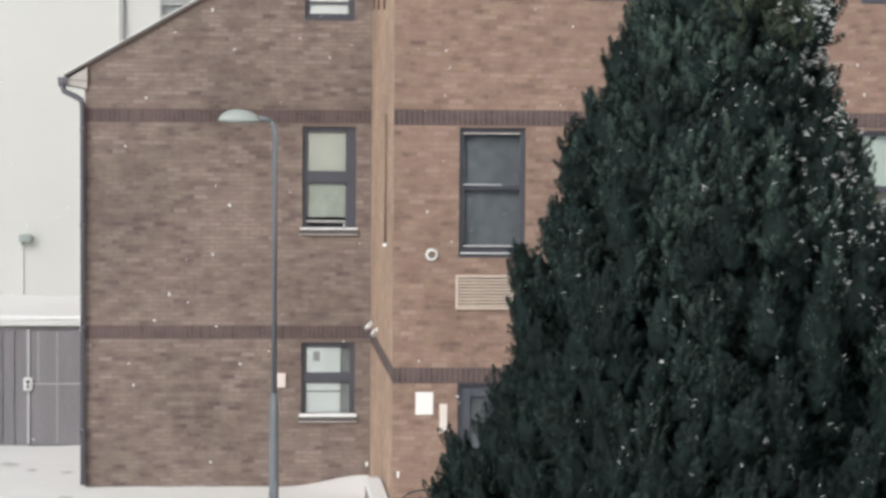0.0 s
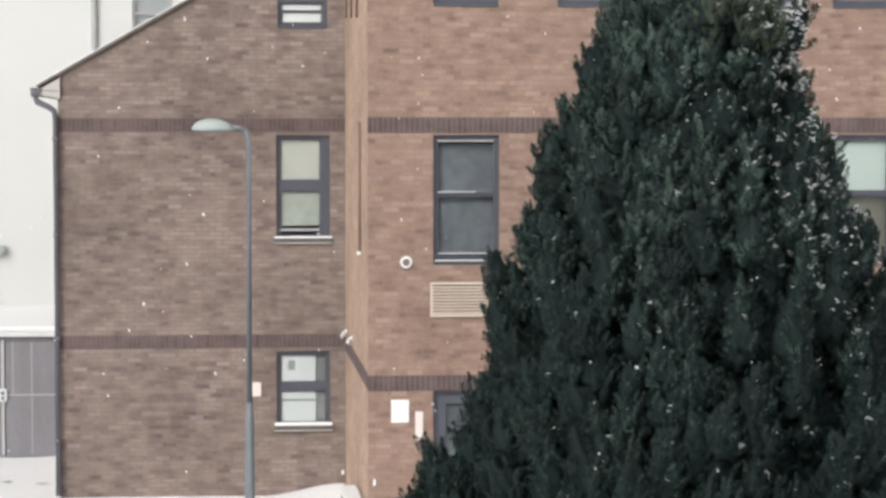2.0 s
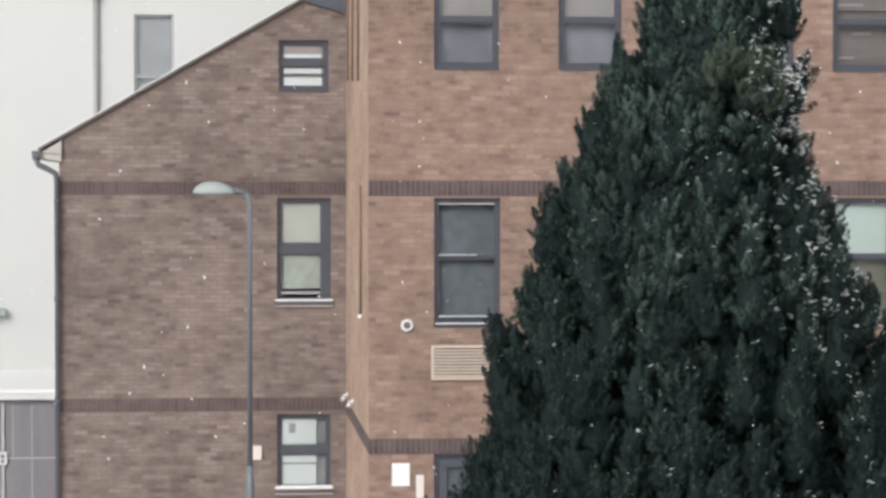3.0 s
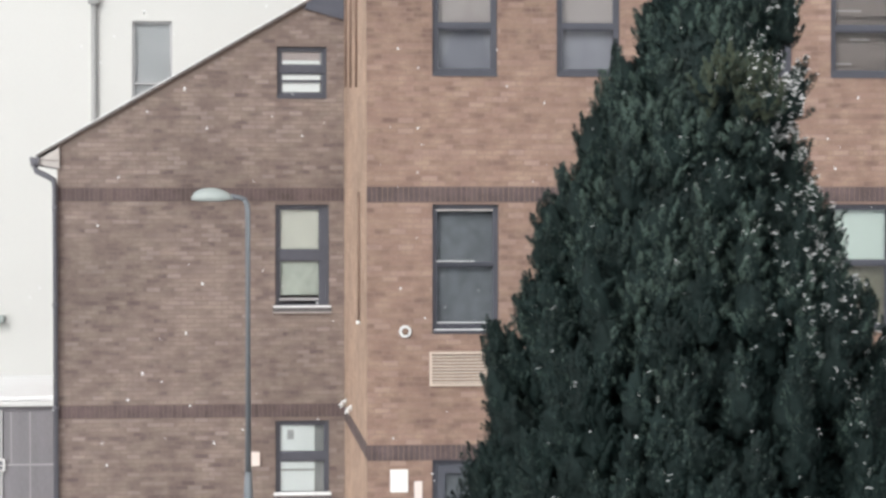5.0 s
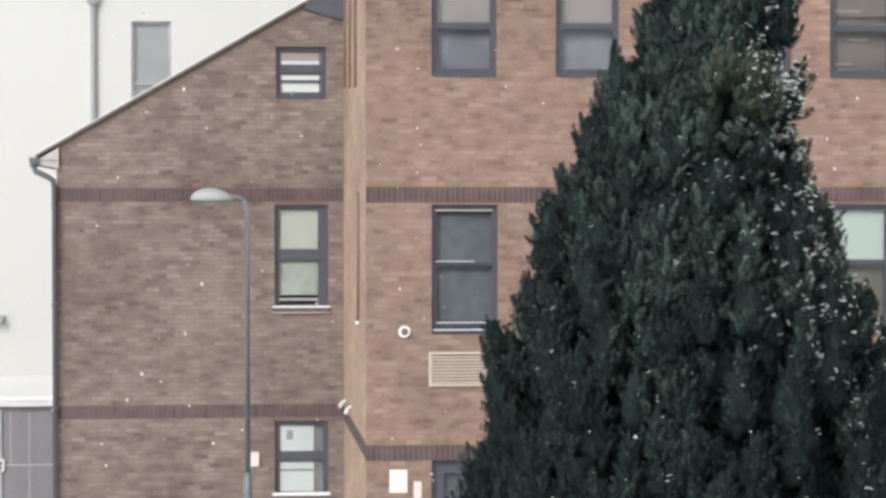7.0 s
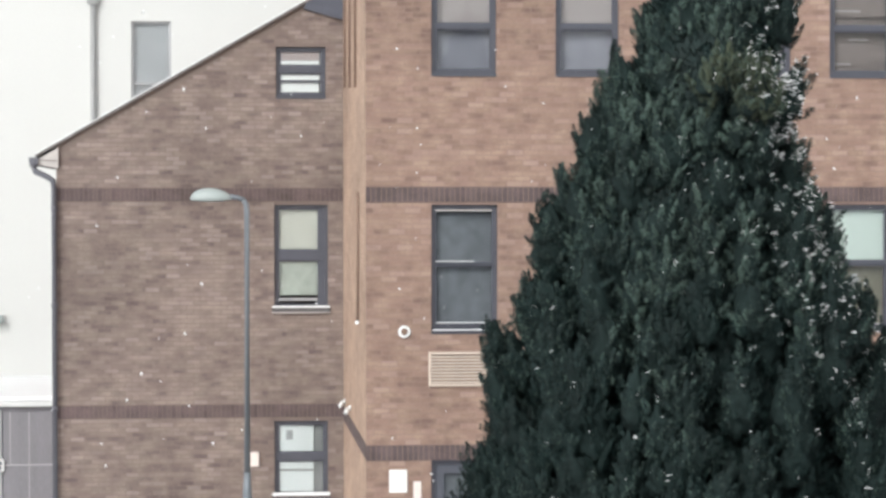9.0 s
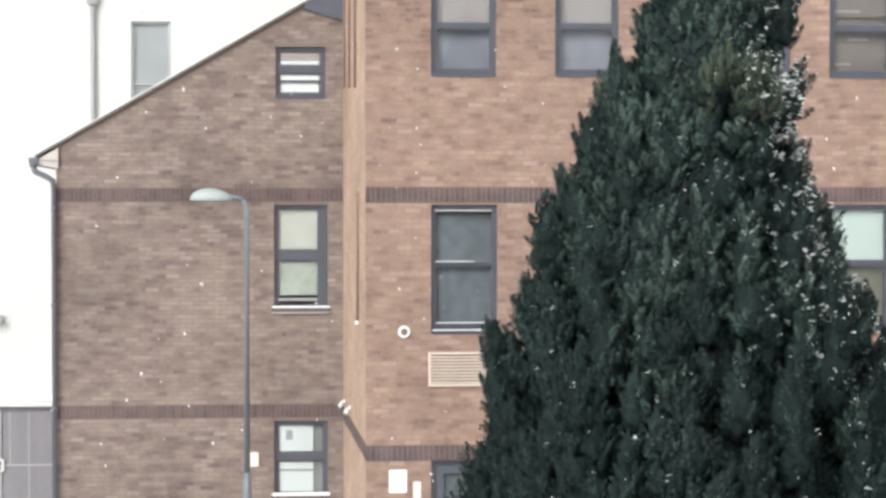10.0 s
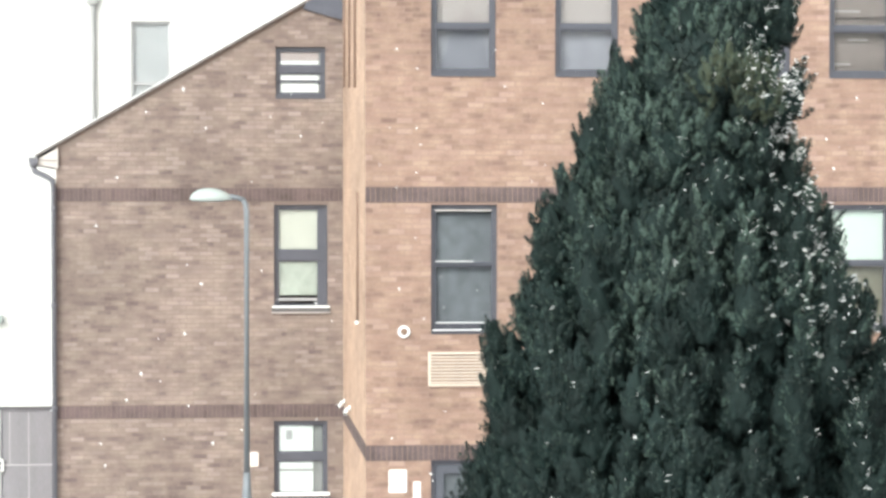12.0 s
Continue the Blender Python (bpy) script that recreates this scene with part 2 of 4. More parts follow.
# ---- plan ----
NEAR, FAR, CORNER, LEFT = 33.6, 39.6, 2.08, -2.66
TERRACE = -0.38


def roof_line(x):
    return EYE + 0.725 + 0.577 * (x + 2.90)


NEAR_OPEN = {
    "tall": (3.015, 3.962, 4.22, 6.015), "upper_a": (3.015, 3.945, 7.88, 9.62), "upper_b": (4.795, 5.708, 7.88, 9.62),
    "upper_c": (7.30, 8.22, 7.88, 9.62), "upper_d": (8.783, 9.72, 7.88, 9.62), "blind": (8.760, 9.700, 4.22, 6.015),
    "door": (3.014, 4.02, TERRACE, 2.39),
}
FAR_OPEN = {"low": (0.925, 1.817, 1.13, 2.385), "middle": (0.928, 1.819, 4.27, 5.99), "top": (0.96, 1.786, 7.80, 8.62)}
NEAR_BANDS = [(6.05, 6.265), (2.375, 2.590)]
FAR_BANDS = [(6.05, 6.265), (2.450, 2.665)]

# ---- ground ----


def smooth(a, b, v):
    t = min(1, max(0, (v - a) / (b - a)))
    return t * t * (3 - 2 * t)


def ground_height(x, y):
    z = -0.035
    if x > 2.1 and y < NEAR + 0.4:
        z = -0.035 + (TERRACE + 0.035) * smooth(2.10, 2.20 + 1.2 * smooth(32.1, 31.3, y), x) * smooth(26.5, 28.5, y)
    # road a little below the pavement, ending in a dropped kerb
    if y < 37.40 and x < 0.9:
        z -= 0.06 * (1 - smooth(-1.1, 0.5, x)) * (1 if y < 37.36 else 0)
    # drift against the gable
    z += 0.19 * smooth(38.4, 39.5, y) * smooth(0.7, 2.0, x) * (1 if x < 2.1 else 0) * (1 if y < 41 else 0)
    near = smooth(70, 30, abs(y - 36)) if abs(y - 36) > 30 else 1
    return z + near * 0.018 * (noise.noise((x * 0.9, y * 0.9, 0)) + 0.5 * noise.noise((x * 2.7, y * 2.7, 3)))


def ground():
    far = [-2500, -800, -300, -120, -60, -30]
    xs = sorted(set(far + [-15 + 0.5 * k for k in range(18)] + [round(-6 + 0.12 * k, 3) for k in range(76)]
                    + [2.06, 2.1, 2.13, 2.17, 2.2] + [3.2 + 0.4 * k for k in range(25)] + [-v for v in far]))
    ys = sorted(set([-2500, -800, -300, -120, -50, -20, -5] + [5 + 1.5 * k for k in range(15)] + [round(27 + 0.2 * k, 3) for k in range(50)]
                    + [37.355, 37.365] + [round(37.0 + 0.15 * k, 3) for k in range(60)] + [46 + 2 * k for k in range(10)] + [80, 140, 400, 1000, 2500]))
    verts = [(x, y, ground_height(x, y)) for y in ys for x in xs]
    w = len(xs)
    faces = [(j * w + i, j * w + i + 1, (j + 1) * w + i + 1, (j + 1) * w + i) for j in range(len(ys) - 1) for i in range(w - 1)]
    me = bpy.data.meshes.new("ground")
    me.from_pydata(verts, [], faces)
    me.materials.append(M["snow"])
    for p in me.polygons:
        p.use_smooth = True
    return tagged(new("ground", me), "smooth fresh white snow lying over road and pavement", "ground", kind="structure")


ground()
kerb = thing("kerb", "grey concrete kerb edge showing as a dark line in snow", "kerb", kind="structure", at=(0, 0, 0))
stone_mesh = mesh_of("kerb_stone", boxes((-0.45, 0.45, 0.0, 0.125, -0.16, 0.0), bevel=0.012), M["stone"])
for k in range(9):
    s = new("kerb_stone", stone_mesh)
    s.location = (-0.66 - 0.901 * k, 37.345, -0.02)
    s.parent = kerb
for k, (x, y, r) in enumerate([(-3.09, 41.2, 0.09), (-2.92, 38.5, 0.09), (-4.18, 42.2, 0.13), (-3.7, 41.4, 0.08)]):
    bm = bmesh.new()
    ring = [bm.verts.new((x + r * 1.2 * math.cos(a) * (1 + 0.35 * math.sin(3 * a + k)), y + r * 1.6 * math.sin(a) * (1 + 0.3 * math.cos(2 * a + k)), ground_height(x, y) + 0.012))
            for a in (2 * math.pi * j / 14 for j in range(14))]
    top = bm.verts.new((x, y, ground_height(x, y) + 0.03))
    for j in range(14):
        bm.faces.new((ring[j], ring[(j + 1) % 14], top))
    tagged(new("slush_patch", mesh_of("slush_patch", bm, M["slush"])), "trodden grey slush patch in the snow", "slush", "slush patches by the garage")

# Added wall behind the camera, never in view; darkens reflections in the glass.
tagged(new("wall_south", mesh_of("wall_south", boxes((-14, 14, -1.1, -0.8, -0.3, 9.0)), M["mortar"])), "plain brick-coloured wall added unseen behind the camera to darken reflections", "wall", kind="structure")

# ---- the brick building ----
building = thing("brick_building", "three-storey brown and red brick office building with dark bands", "building", at=(CORNER, NEAR, 0))
building.location = (0, 0, 0)


def wall_cells(bm, x0, x1, z0, z1, openings, y0, y1, top=None):
    """A thick wall with its openings cut through; top: a sloping upper edge."""
    zs = sorted({z0, z1} | {v for o in openings for v in o[2:4] if z0 < v < z1})
    xs = {x0, x1} | {v for o in openings for v in o[0:2] if x0 < v < x1}
    if top:
        for z in zs:
            x = (z - top(0)) / (top(1) - top(0))
            if x0 < x < x1:
                xs.add(x)
    xs = sorted(xs)
    for a, b in zip(xs, xs[1:]):
        for c, d in zip(zs, zs[1:]):
            mx, mz = (a + b) / 2, (c + d) / 2
            if any(o[0] < mx < o[1] and o[2] < mz < o[3] for o in openings):
                continue
            da, db = (min(d, max(c, top(a))), min(d, max(c, top(b)))) if top else (d, d)
            if max(da, db) - c < 1e-4:
                continue
            pts = [(a, c), (b, c), (b, db), (a, da)]
            pts = [p for k, p in enumerate(pts) if k < 2 or abs(p[1] - c) > 1e-4]
            prism(bm, pts, y0, y1)
    bmesh.ops.remove_doubles(bm, verts=bm.verts[:], dist=1e-4)
    inner = [f for f in bm.faces if all(len(e.link_faces) > 2 for e in f.edges) and abs(f.normal.y) < 0.5]
    bmesh.ops.delete(bm, geom=inner, context="FACES_ONLY")
    return bm


near_wall = part("wall", wall_cells(bmesh.new(), CORNER, 14.0, TERRACE - 0.4, 10.6, list(NEAR_OPEN.values()), NEAR, NEAR + 0.3), M["mortar"], building, "red brick front wall")
far_wall = part("wall", wall_cells(bmesh.new(), LEFT, CORNER, -0.4, 12, list(FAR_OPEN.values()), FAR, FAR + 0.3, top=lambda x: roof_line(x) - 0.05), M["mortar_brown"], building, "gable wall, brick coloured brown for haze and shade")
side_wall = part("wall", boxes((CORNER, CORNER + 0.3, NEAR + 0.3, FAR, TERRACE - 0.4, 10.6), (CORNER, CORNER + 0.3, FAR, FAR + 9, 6, 10.6)), M["mortar_buff"], building, "side wall at the corner, brick lightened to buff as if lit")
part("wall", boxes((LEFT, LEFT + 0.3, FAR + 0.3, FAR + 9, -0.4, roof_line(LEFT) - 0.1)), M["mortar"], building, "plain outer side wall")
part("wall", wall_cells(bmesh.new(), LEFT, CORNER, -0.4, 12, [], FAR + 9, FAR + 9.3, top=lambda x: roof_line(x) - 0.05), M["mortar"], building, "plain back gable")
part("wall", boxes((CORNER, 14.0, FAR + 9, FAR + 9.3, -0.4, 10.6)), M["mortar"], building, "plain back wall")
part("wall", boxes((13.7, 14.0, NEAR + 0.3, FAR + 9, -0.4, 10.6)), M["mortar"], building, "plain end wall")

# roofs
bm = prism(bmesh.new(), [(-3.0, roof_line(-3.0) - 0.038), (2.07, roof_line(2.07) - 0.038), (2.07, roof_line(2.07)), (-3.0, roof_line(-3.0))], FAR - 0.05, FAR + 9.3)
gable_roof = part("roof", bm, M["slate"], building, "slate gable roof dusted with snow")
bm = prism(bmesh.new(), [(-2.98, roof_line(-2.98) - 0.045), (2.06, roof_line(2.06) - 0.045), (2.06, roof_line(2.06) - 0.012), (-2.98, roof_line(-2.98) - 0.012)], FAR - 0.075, FAR - 0.052)
part("verge_board", bm, M["verge"], gable_roof, "weathered verge under the roof edge")
bm = prism(bmesh.new(), [(-2.98, roof_line(-2.98) + 0.002), (1.9, roof_line(1.9) + 0.002), (1.9, roof_line(1.9) + 0.02), (-2.98, roof_line(-2.98) + 0.02)], FAR - 0.055, FAR + 9.2)
part("snow_cover", bm, M["snow"], gable_roof, "thin snow on the roof")
bm = prism(bmesh.new(), [(-2.95, 6.65), (-2.62, 6.59), (-2.62, roof_line(-2.62) - 0.1), (-2.95, roof_line(-2.95) - 0.1)], FAR - 0.09, FAR + 9)
eave = part("box_eave", bm, M["eave"], gable_roof, "pale boxed eave end")
part("joint", prism(bmesh.new(), [(-2.94, 6.725), (-2.63, 6.705), (-2.63, 6.72), (-2.94, 6.74)], FAR - 0.096, FAR - 0.088), M["verge"], eave, "grey joint across the eave end")
part("roof", boxes((CORNER - 0.02, 14.2, NEAR - 0.25, FAR + 9.3, 10.6, 10.85)), M["slate"], building, "dark eave of the higher block")
bm = prism(bmesh.new(), [(1.42, roof_line(1.42) - 0.12), (CORNER - 0.01, roof_line(1.42) - 0.30), (CORNER - 0.01, 10.4), (CORNER - 0.3, 10.2)], FAR - 0.06, FAR - 0.002)
part("flashing", bm, M["lead"], building, "dark blue-grey lead flashing at the roof junction")

# gutter end, swan neck and downpipe on the gable
bm = tube(bmesh.new(), [(-3.02, FAR - 0.1, 6.76), (-3.02, FAR - 0.1, 6.62)], 0.07)
tube(bm, [(-3.02, FAR - 0.1, 6.62), (-2.99, FAR - 0.1, 6.54), (-2.80, FAR - 0.1, 6.45), (-2.71, FAR - 0.1, 6.39), (-2.69, FAR - 0.1, 6.25), (-2.69, FAR - 0.1, 0.02)], 0.047)
for z in (0.9, 2.6, 4.3, 5.9):
    tube(bm, [(-2.69, FAR - 0.1, z), (-2.69, FAR - 0.1, z + 0.07)], 0.053)
part("downpipe", bm, M["pipe"], building, "dark plastic rainwater pipe with swan neck")
bm = bmesh.new()
prism(bm, [(-3.10, 6.77), (-2.94, 6.77), (-2.95, 6.66), (-3.00, 6.63), (-3.05, 6.64), (-3.09, 6.69)], FAR - 0.16, FAR + 9.2)
part("gutter", bm, M["pipe"], building, "dark half-round gutter")

# pipes down the side wall
for y, z0, z1, r in ((38.6, EYE + 1.75, 10.5, 0.016), (37.2, EYE + 1.68, 10.5, 0.018), (35.7, EYE + 1.62, 10.5, 0.020), (35.05, EYE - 1.86, EYE + 0.05, 0.018)):
    bm = tube(bmesh.new(), [(CORNER - 0.03, y, z1), (CORNER - 0.03, y, z0)], r, 10)
    p = part("pipe", bm, M["pipe_tan"], building, "tan painted pipe on the side wall")
    if z1 < 8:
        part("pipe_end", boxes((CORNER - 0.07, CORNER - 0.01, y - 0.04, y + 0.04, z0 - 0.05, z0), bevel=0.01), M["white"], p, "small white pipe end")


# windows


def pane(parent, x0, x1, z0, z1, y):
    ob = part("pane", boxes((x0, x1, y, y + 0.006, z0, z1)), M["glass"], parent)
    ob.visible_shadow = False
    return ob


def room(parent, x0, x1, z0, z1, y, mat, depth=1.6):
    bm = bmesh.new()
    c = [bm.verts.new(p) for p in ((x0, y, z0), (x1, y, z0), (x1, y, z1), (x0, y, z1),
                                   (x0 - .5, y + depth, z0 - .5), (x1 + .5, y + depth, z0 - .5), (x1 + .5, y + depth, z1 + .3), (x0 - .5, y + depth, z1 + .3))]
    for f in ((0, 1, 5, 4), (1, 2, 6, 5), (2, 3, 7, 6), (3, 0, 4, 7), (4, 5, 6, 7)):
        bm.faces.new([c[k] for k in f])
    return part("interior", bm, mat, parent, "dim room seen through the glass")


def window(label, o, y, rails, wide, sill="sill", mat=None, snow=0.03):
    """Frame set back in its opening, with a rail at each height given, a pane between rails, and a sill."""
    x0, x1, z0, z1 = o
    f0, f1 = y + 0.06, y + 0.13
    bm = boxes((x0, x0 + wide, f0, f1, z0, z1), (x1 - wide, x1, f0, f1, z0, z1),
               (x0 + wide, x1 - wide, f0, f1, z1 - wide, z1), (x0 + wide, x1 - wide, f0, f1, z0, z0 + wide), bevel=0.008)
    w = part("window", bm, M["frame"], building, label)
    edges = [z0 + wide] + [v for r in rails for v in r] + [z1 - wide]
    for a, b in rails:
        part("rail", boxes((x0 + wide, x1 - wide, f0 - 0.008, f1, a, b), bevel=0.006), M["frame"], w)
    for a, b in zip(edges[::2], edges[1::2]):
        pane(w, x0 + wide, x1 - wide, a, b, y + 0.10)
        part("bead", boxes((x0 + wide, x0 + wide + 0.022, f0 + 0.012, y + 0.1, a, b), (x1 - wide - 0.022, x1 - wide, f0 + 0.012, y + 0.1, a, b),
                           (x0 + wide + 0.022, x1 - wide - 0.022, f0 + 0.012, y + 0.1, b - 0.022, b)), M["frame"], w)
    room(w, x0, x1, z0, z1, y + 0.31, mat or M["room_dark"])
    part("reveal", boxes((x0 - 0.001, x0 + 0.012, f1, y + 0.31, z0, z1), (x1 - 0.012, x1 + 0.001, f1, y + 0.31, z0, z1), (x0, x1, f1, y + 0.31, z0 - 0.001, z0 + 0.012)), M["room"], w)
    over = 0.04 if sill == "sill" else 0.0
    part("sill", boxes((x0 - over, x1 + over, y - 0.02 - over, y + 0.07, z0 - (0.062 if over else 0.045), z0 + 0.004), bevel=0.006), M["sill_dark" if over else sill], w)
    if over:
        part("drip_edge", boxes((x0 - over, x1 + over, y - 0.066, y - 0.002, z0 - 0.086, z0 - 0.066), bevel=0.003), M["eave"], w, "pale drip edge of the sill")
    if over and snow:
        part("snow_ledge", boxes((x0 - over + 0.005, x1 + over - 0.005, y - 0.055, y + 0.055, z0 + 0.005, z0 + 0.005 + snow), bevel=0.006), M["snow"], w, "thin line of snow on the sill")
    return w


def blind(w, x0, x1, z0, z1, y, mat, label):
    bm = boxes((x0, x1, y, y + 0.004, z0, z1), (x0, x1, y - 0.008, y + 0.012, z0 - 0.02, z0))
    return part("blind", bm, M[mat], w, label)


def snow_line(w, x0, x1, y, z, t=0.016):
    bm = boxes((x0, x1, y - 0.02, y + 0.03, z, z + t), bevel=0.006)
    return part("snow_ledge", bm, M["snow"], w, "thin line of snow on a ledge")


o = NEAR_OPEN["tall"]
w = window("tall dark grey window with a reflection-toned grey sheet behind", o, NEAR, [(5.155, 5.20)], 0.055, sill="frame")
snow_line(w, o[0] + 0.06, o[1] - 0.33, NEAR + 0.035, 5.20, 0.013)
part("bead", boxes((o[0] + 0.06, o[1] - 0.08, NEAR + 0.05, NEAR + 0.06, 5.925, 5.945)), M["eave"], w, "pale line under the head")
snow_line(w, o[0] + 0.02, o[1] - 0.06, NEAR - 0.04, o[2] + 0.005)
part("rail", boxes((o[0] + 0.055, o[1] - 0.055, NEAR + 0.052, NEAR + 0.13, 4.275, 4.325), bevel=0.006), M["frame"], w)
snow_line(w, o[0] + 0.07, o[1] - 0.12, NEAR + 0.035, 4.325, 0.012)
# Added sheet; its mottled grey stands in for reflections in the glass.
blind(w, o[0] + 0.05, o[1] - 0.05, 4.3, 5.96, NEAR + 0.2, "pane_tone", "added grey sheet, mottled to imitate reflections in the glass")
o = NEAR_OPEN["blind"]
w = window("dark grey window with pale green blind half down", o, NEAR, [(5.145, 5.215)], 0.06, sill="frame")
blind(w, o[0] + 0.05, o[1] - 0.05, 5.18, 5.97, NEAR + 0.16, "blind_green", "pale green roller blind pulled half down")
# Added olive sheet; paints the warm room tone into the lower pane.
blind(w, o[0] + 0.05, o[1] - 0.05, 4.26, 5.15, NEAR + 0.24, "olive_tone", "olive sheet added behind the lower sash for its warm room tone")
for key in ("upper_a", "upper_b", "upper_c", "upper_d"):
    o = NEAR_OPEN[key]
    w = window("dark grey sash window with pale net behind", o, NEAR, [(8.52, 8.61)], 0.07, sill="frame")
    if key != "upper_d":
        blind(w, o[0] + 0.05, o[1] - 0.05, 8.57, 9.57, NEAR + 0.2, "blind_pale", "pale warm added grey sheet, mottled to imitate reflections in the glass")
        blind(w, o[0] + 0.05, o[1] - 0.05, 7.95, 8.54, NEAR + 0.23, "blind_blue", "blue-grey net curtain")
    else:
        blind(w, o[0] + 0.05, o[1] - 0.05, 8.75, 9.57, NEAR + 0.2, "blind_warm", "grey-brown blind partly down")
        blind(w, o[0] + 0.05, o[1] - 0.05, 7.95, 8.72, NEAR + 0.24, "blind_warm", "warm grey curtain behind the lower sash")
        for a, b, z in ((0.33, 0.62, 8.385), (0.12, 0.36, 8.03), (0.06, 0.5, 8.80)):
            part("shelf", boxes((o[0] + a, o[0] + b, NEAR + 0.19, NEAR + 0.195, z, z + 0.035)), M["blind_pale"], w, "dim pale ledge inside the room")
o = FAR_OPEN["middle"]
w = window("two-light dark grey window with cream blind behind", o, FAR, [(5.065, 5.25)], 0.062)
part("stile", boxes((o[1] - 0.165, o[1] - 0.062, FAR + 0.07, FAR + 0.098, o[2] + 0.062, o[3] - 0.062), bevel=0.006), M["frame"], w)
blind(w, o[0] + 0.03, o[1] - 0.168, 5.10, 5.96, FAR + 0.12, "blind_cream", "cream roller blind")
blind(w, o[0] + 0.03, o[1] - 0.168, 4.50, 5.08, FAR + 0.126, "blind_sage", "grey-green blind behind the lower light")
part("rail", boxes((o[0] + 0.062, o[1] - 0.168, FAR + 0.07, FAR + 0.095, 4.39, 4.43), bevel=0.005), M["window_grey"], w, "pale lower sash rail")
o = FAR_OPEN["low"]
w = window("two-light dark grey window with panes whitened by an added sheet", o, FAR, [(1.717, 1.868)], 0.062, mat=M["room"], snow=0.05)
# White sheet set behind the panes; stands in for lit room and sky reflection.
blind(w, o[0] + 0.03, o[1] - 0.235, 1.16, 2.36, FAR + 0.112, "white", "white sheet added behind the glass for a lit room and reflection")
blind(w, o[1] - 0.23, o[1] - 0.03, 1.16, 2.36, FAR + 0.16, "grey", "grey strip behind the glass")
part("notice", boxes((o[0] + 0.20, o[0] + 0.31, FAR + 0.107, FAR + 0.111, 2.06, 2.22)), M["window_grey"], w, "small grey notice on the glass")
part("shelf", boxes((o[0] + 0.05, o[1] - 0.24, FAR + 0.107, FAR + 0.111, 1.535, 1.565)), M["grey"], w, "grey shelf edge inside")
o = FAR_OPEN["top"]
w = window("small square dark grey window with white slatted blind", o, FAR, [(8.185, 8.325)], 0.062, sill="frame")
for a, b, mat in ((8.40, 8.58, "blind_pale"), (8.33, 8.395, "white"), (8.07, 8.18, "white"), (7.87, 8.03, "white")):
    part("blind_slat", boxes((o[0] + 0.05, o[1] - 0.11, FAR + 0.105, FAR + 0.125, a, b)), M[mat], w)
part("reveal", boxes((o[1] - 0.1, o[1] - 0.08, FAR + 0.105, FAR + 0.3, 7.88, 8.56)), M["grey"], w)
part("rail", boxes((o[0] + 0.06, o[1] - 0.06, FAR + 0.06, FAR + 0.12, 8.03, 8.068)), M["frame"], w)

# door
o = NEAR_OPEN["door"]
bm = boxes((o[0], o[0] + 0.07, NEAR + 0.06, NEAR + 0.14, o[2], o[3]), (o[1] - 0.07, o[1], NEAR + 0.06, NEAR + 0.14, o[2], o[3]), (o[0] + 0.07, o[1] - 0.07, NEAR + 0.06, NEAR + 0.14, o[3] - 0.08, o[3]), bevel=0.006)
door = part("door", bm, M["frame"], building, "dark blue-grey glazed entrance door, closed")
part("leaf", boxes((o[0] + 0.075, o[0] + 0.19, NEAR + 0.08, NEAR + 0.125, o[2] + 0.01, o[3] - 0.09), (o[1] - 0.19, o[1] - 0.075, NEAR + 0.08, NEAR + 0.125, o[2] + 0.01, o[3] - 0.09),
                   (o[0] + 0.19, o[1] - 0.19, NEAR + 0.08, NEAR + 0.125, o[3] - 0.22, o[3] - 0.09), (o[0] + 0.19, o[1] - 0.19, NEAR + 0.08, NEAR + 0.125, o[2] + 0.01, o[2] + 0.75), bevel=0.004), M["door"], door)
pane(door, o[0] + 0.19, o[1] - 0.19, o[2] + 0.75, o[3] - 0.22, NEAR + 0.1)
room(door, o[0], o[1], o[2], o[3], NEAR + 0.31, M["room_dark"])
# Dark grey sheet added so the door glass does not go black.
part("blind", boxes((o[0] + 0.18, o[1] - 0.18, NEAR + 0.15, NEAR + 0.16, o[2] + 0.7, o[3] - 0.2)), M["pane_tone"], door, "added dark grey sheet filling the door glass")
part("handle", tube(bmesh.new(), [(o[0] + 0.14, NEAR + 0.03, 0.6), (o[0] + 0.14, NEAR + 0.03, 0.95)], 0.014), M["grey"], door, "grey pull handle")


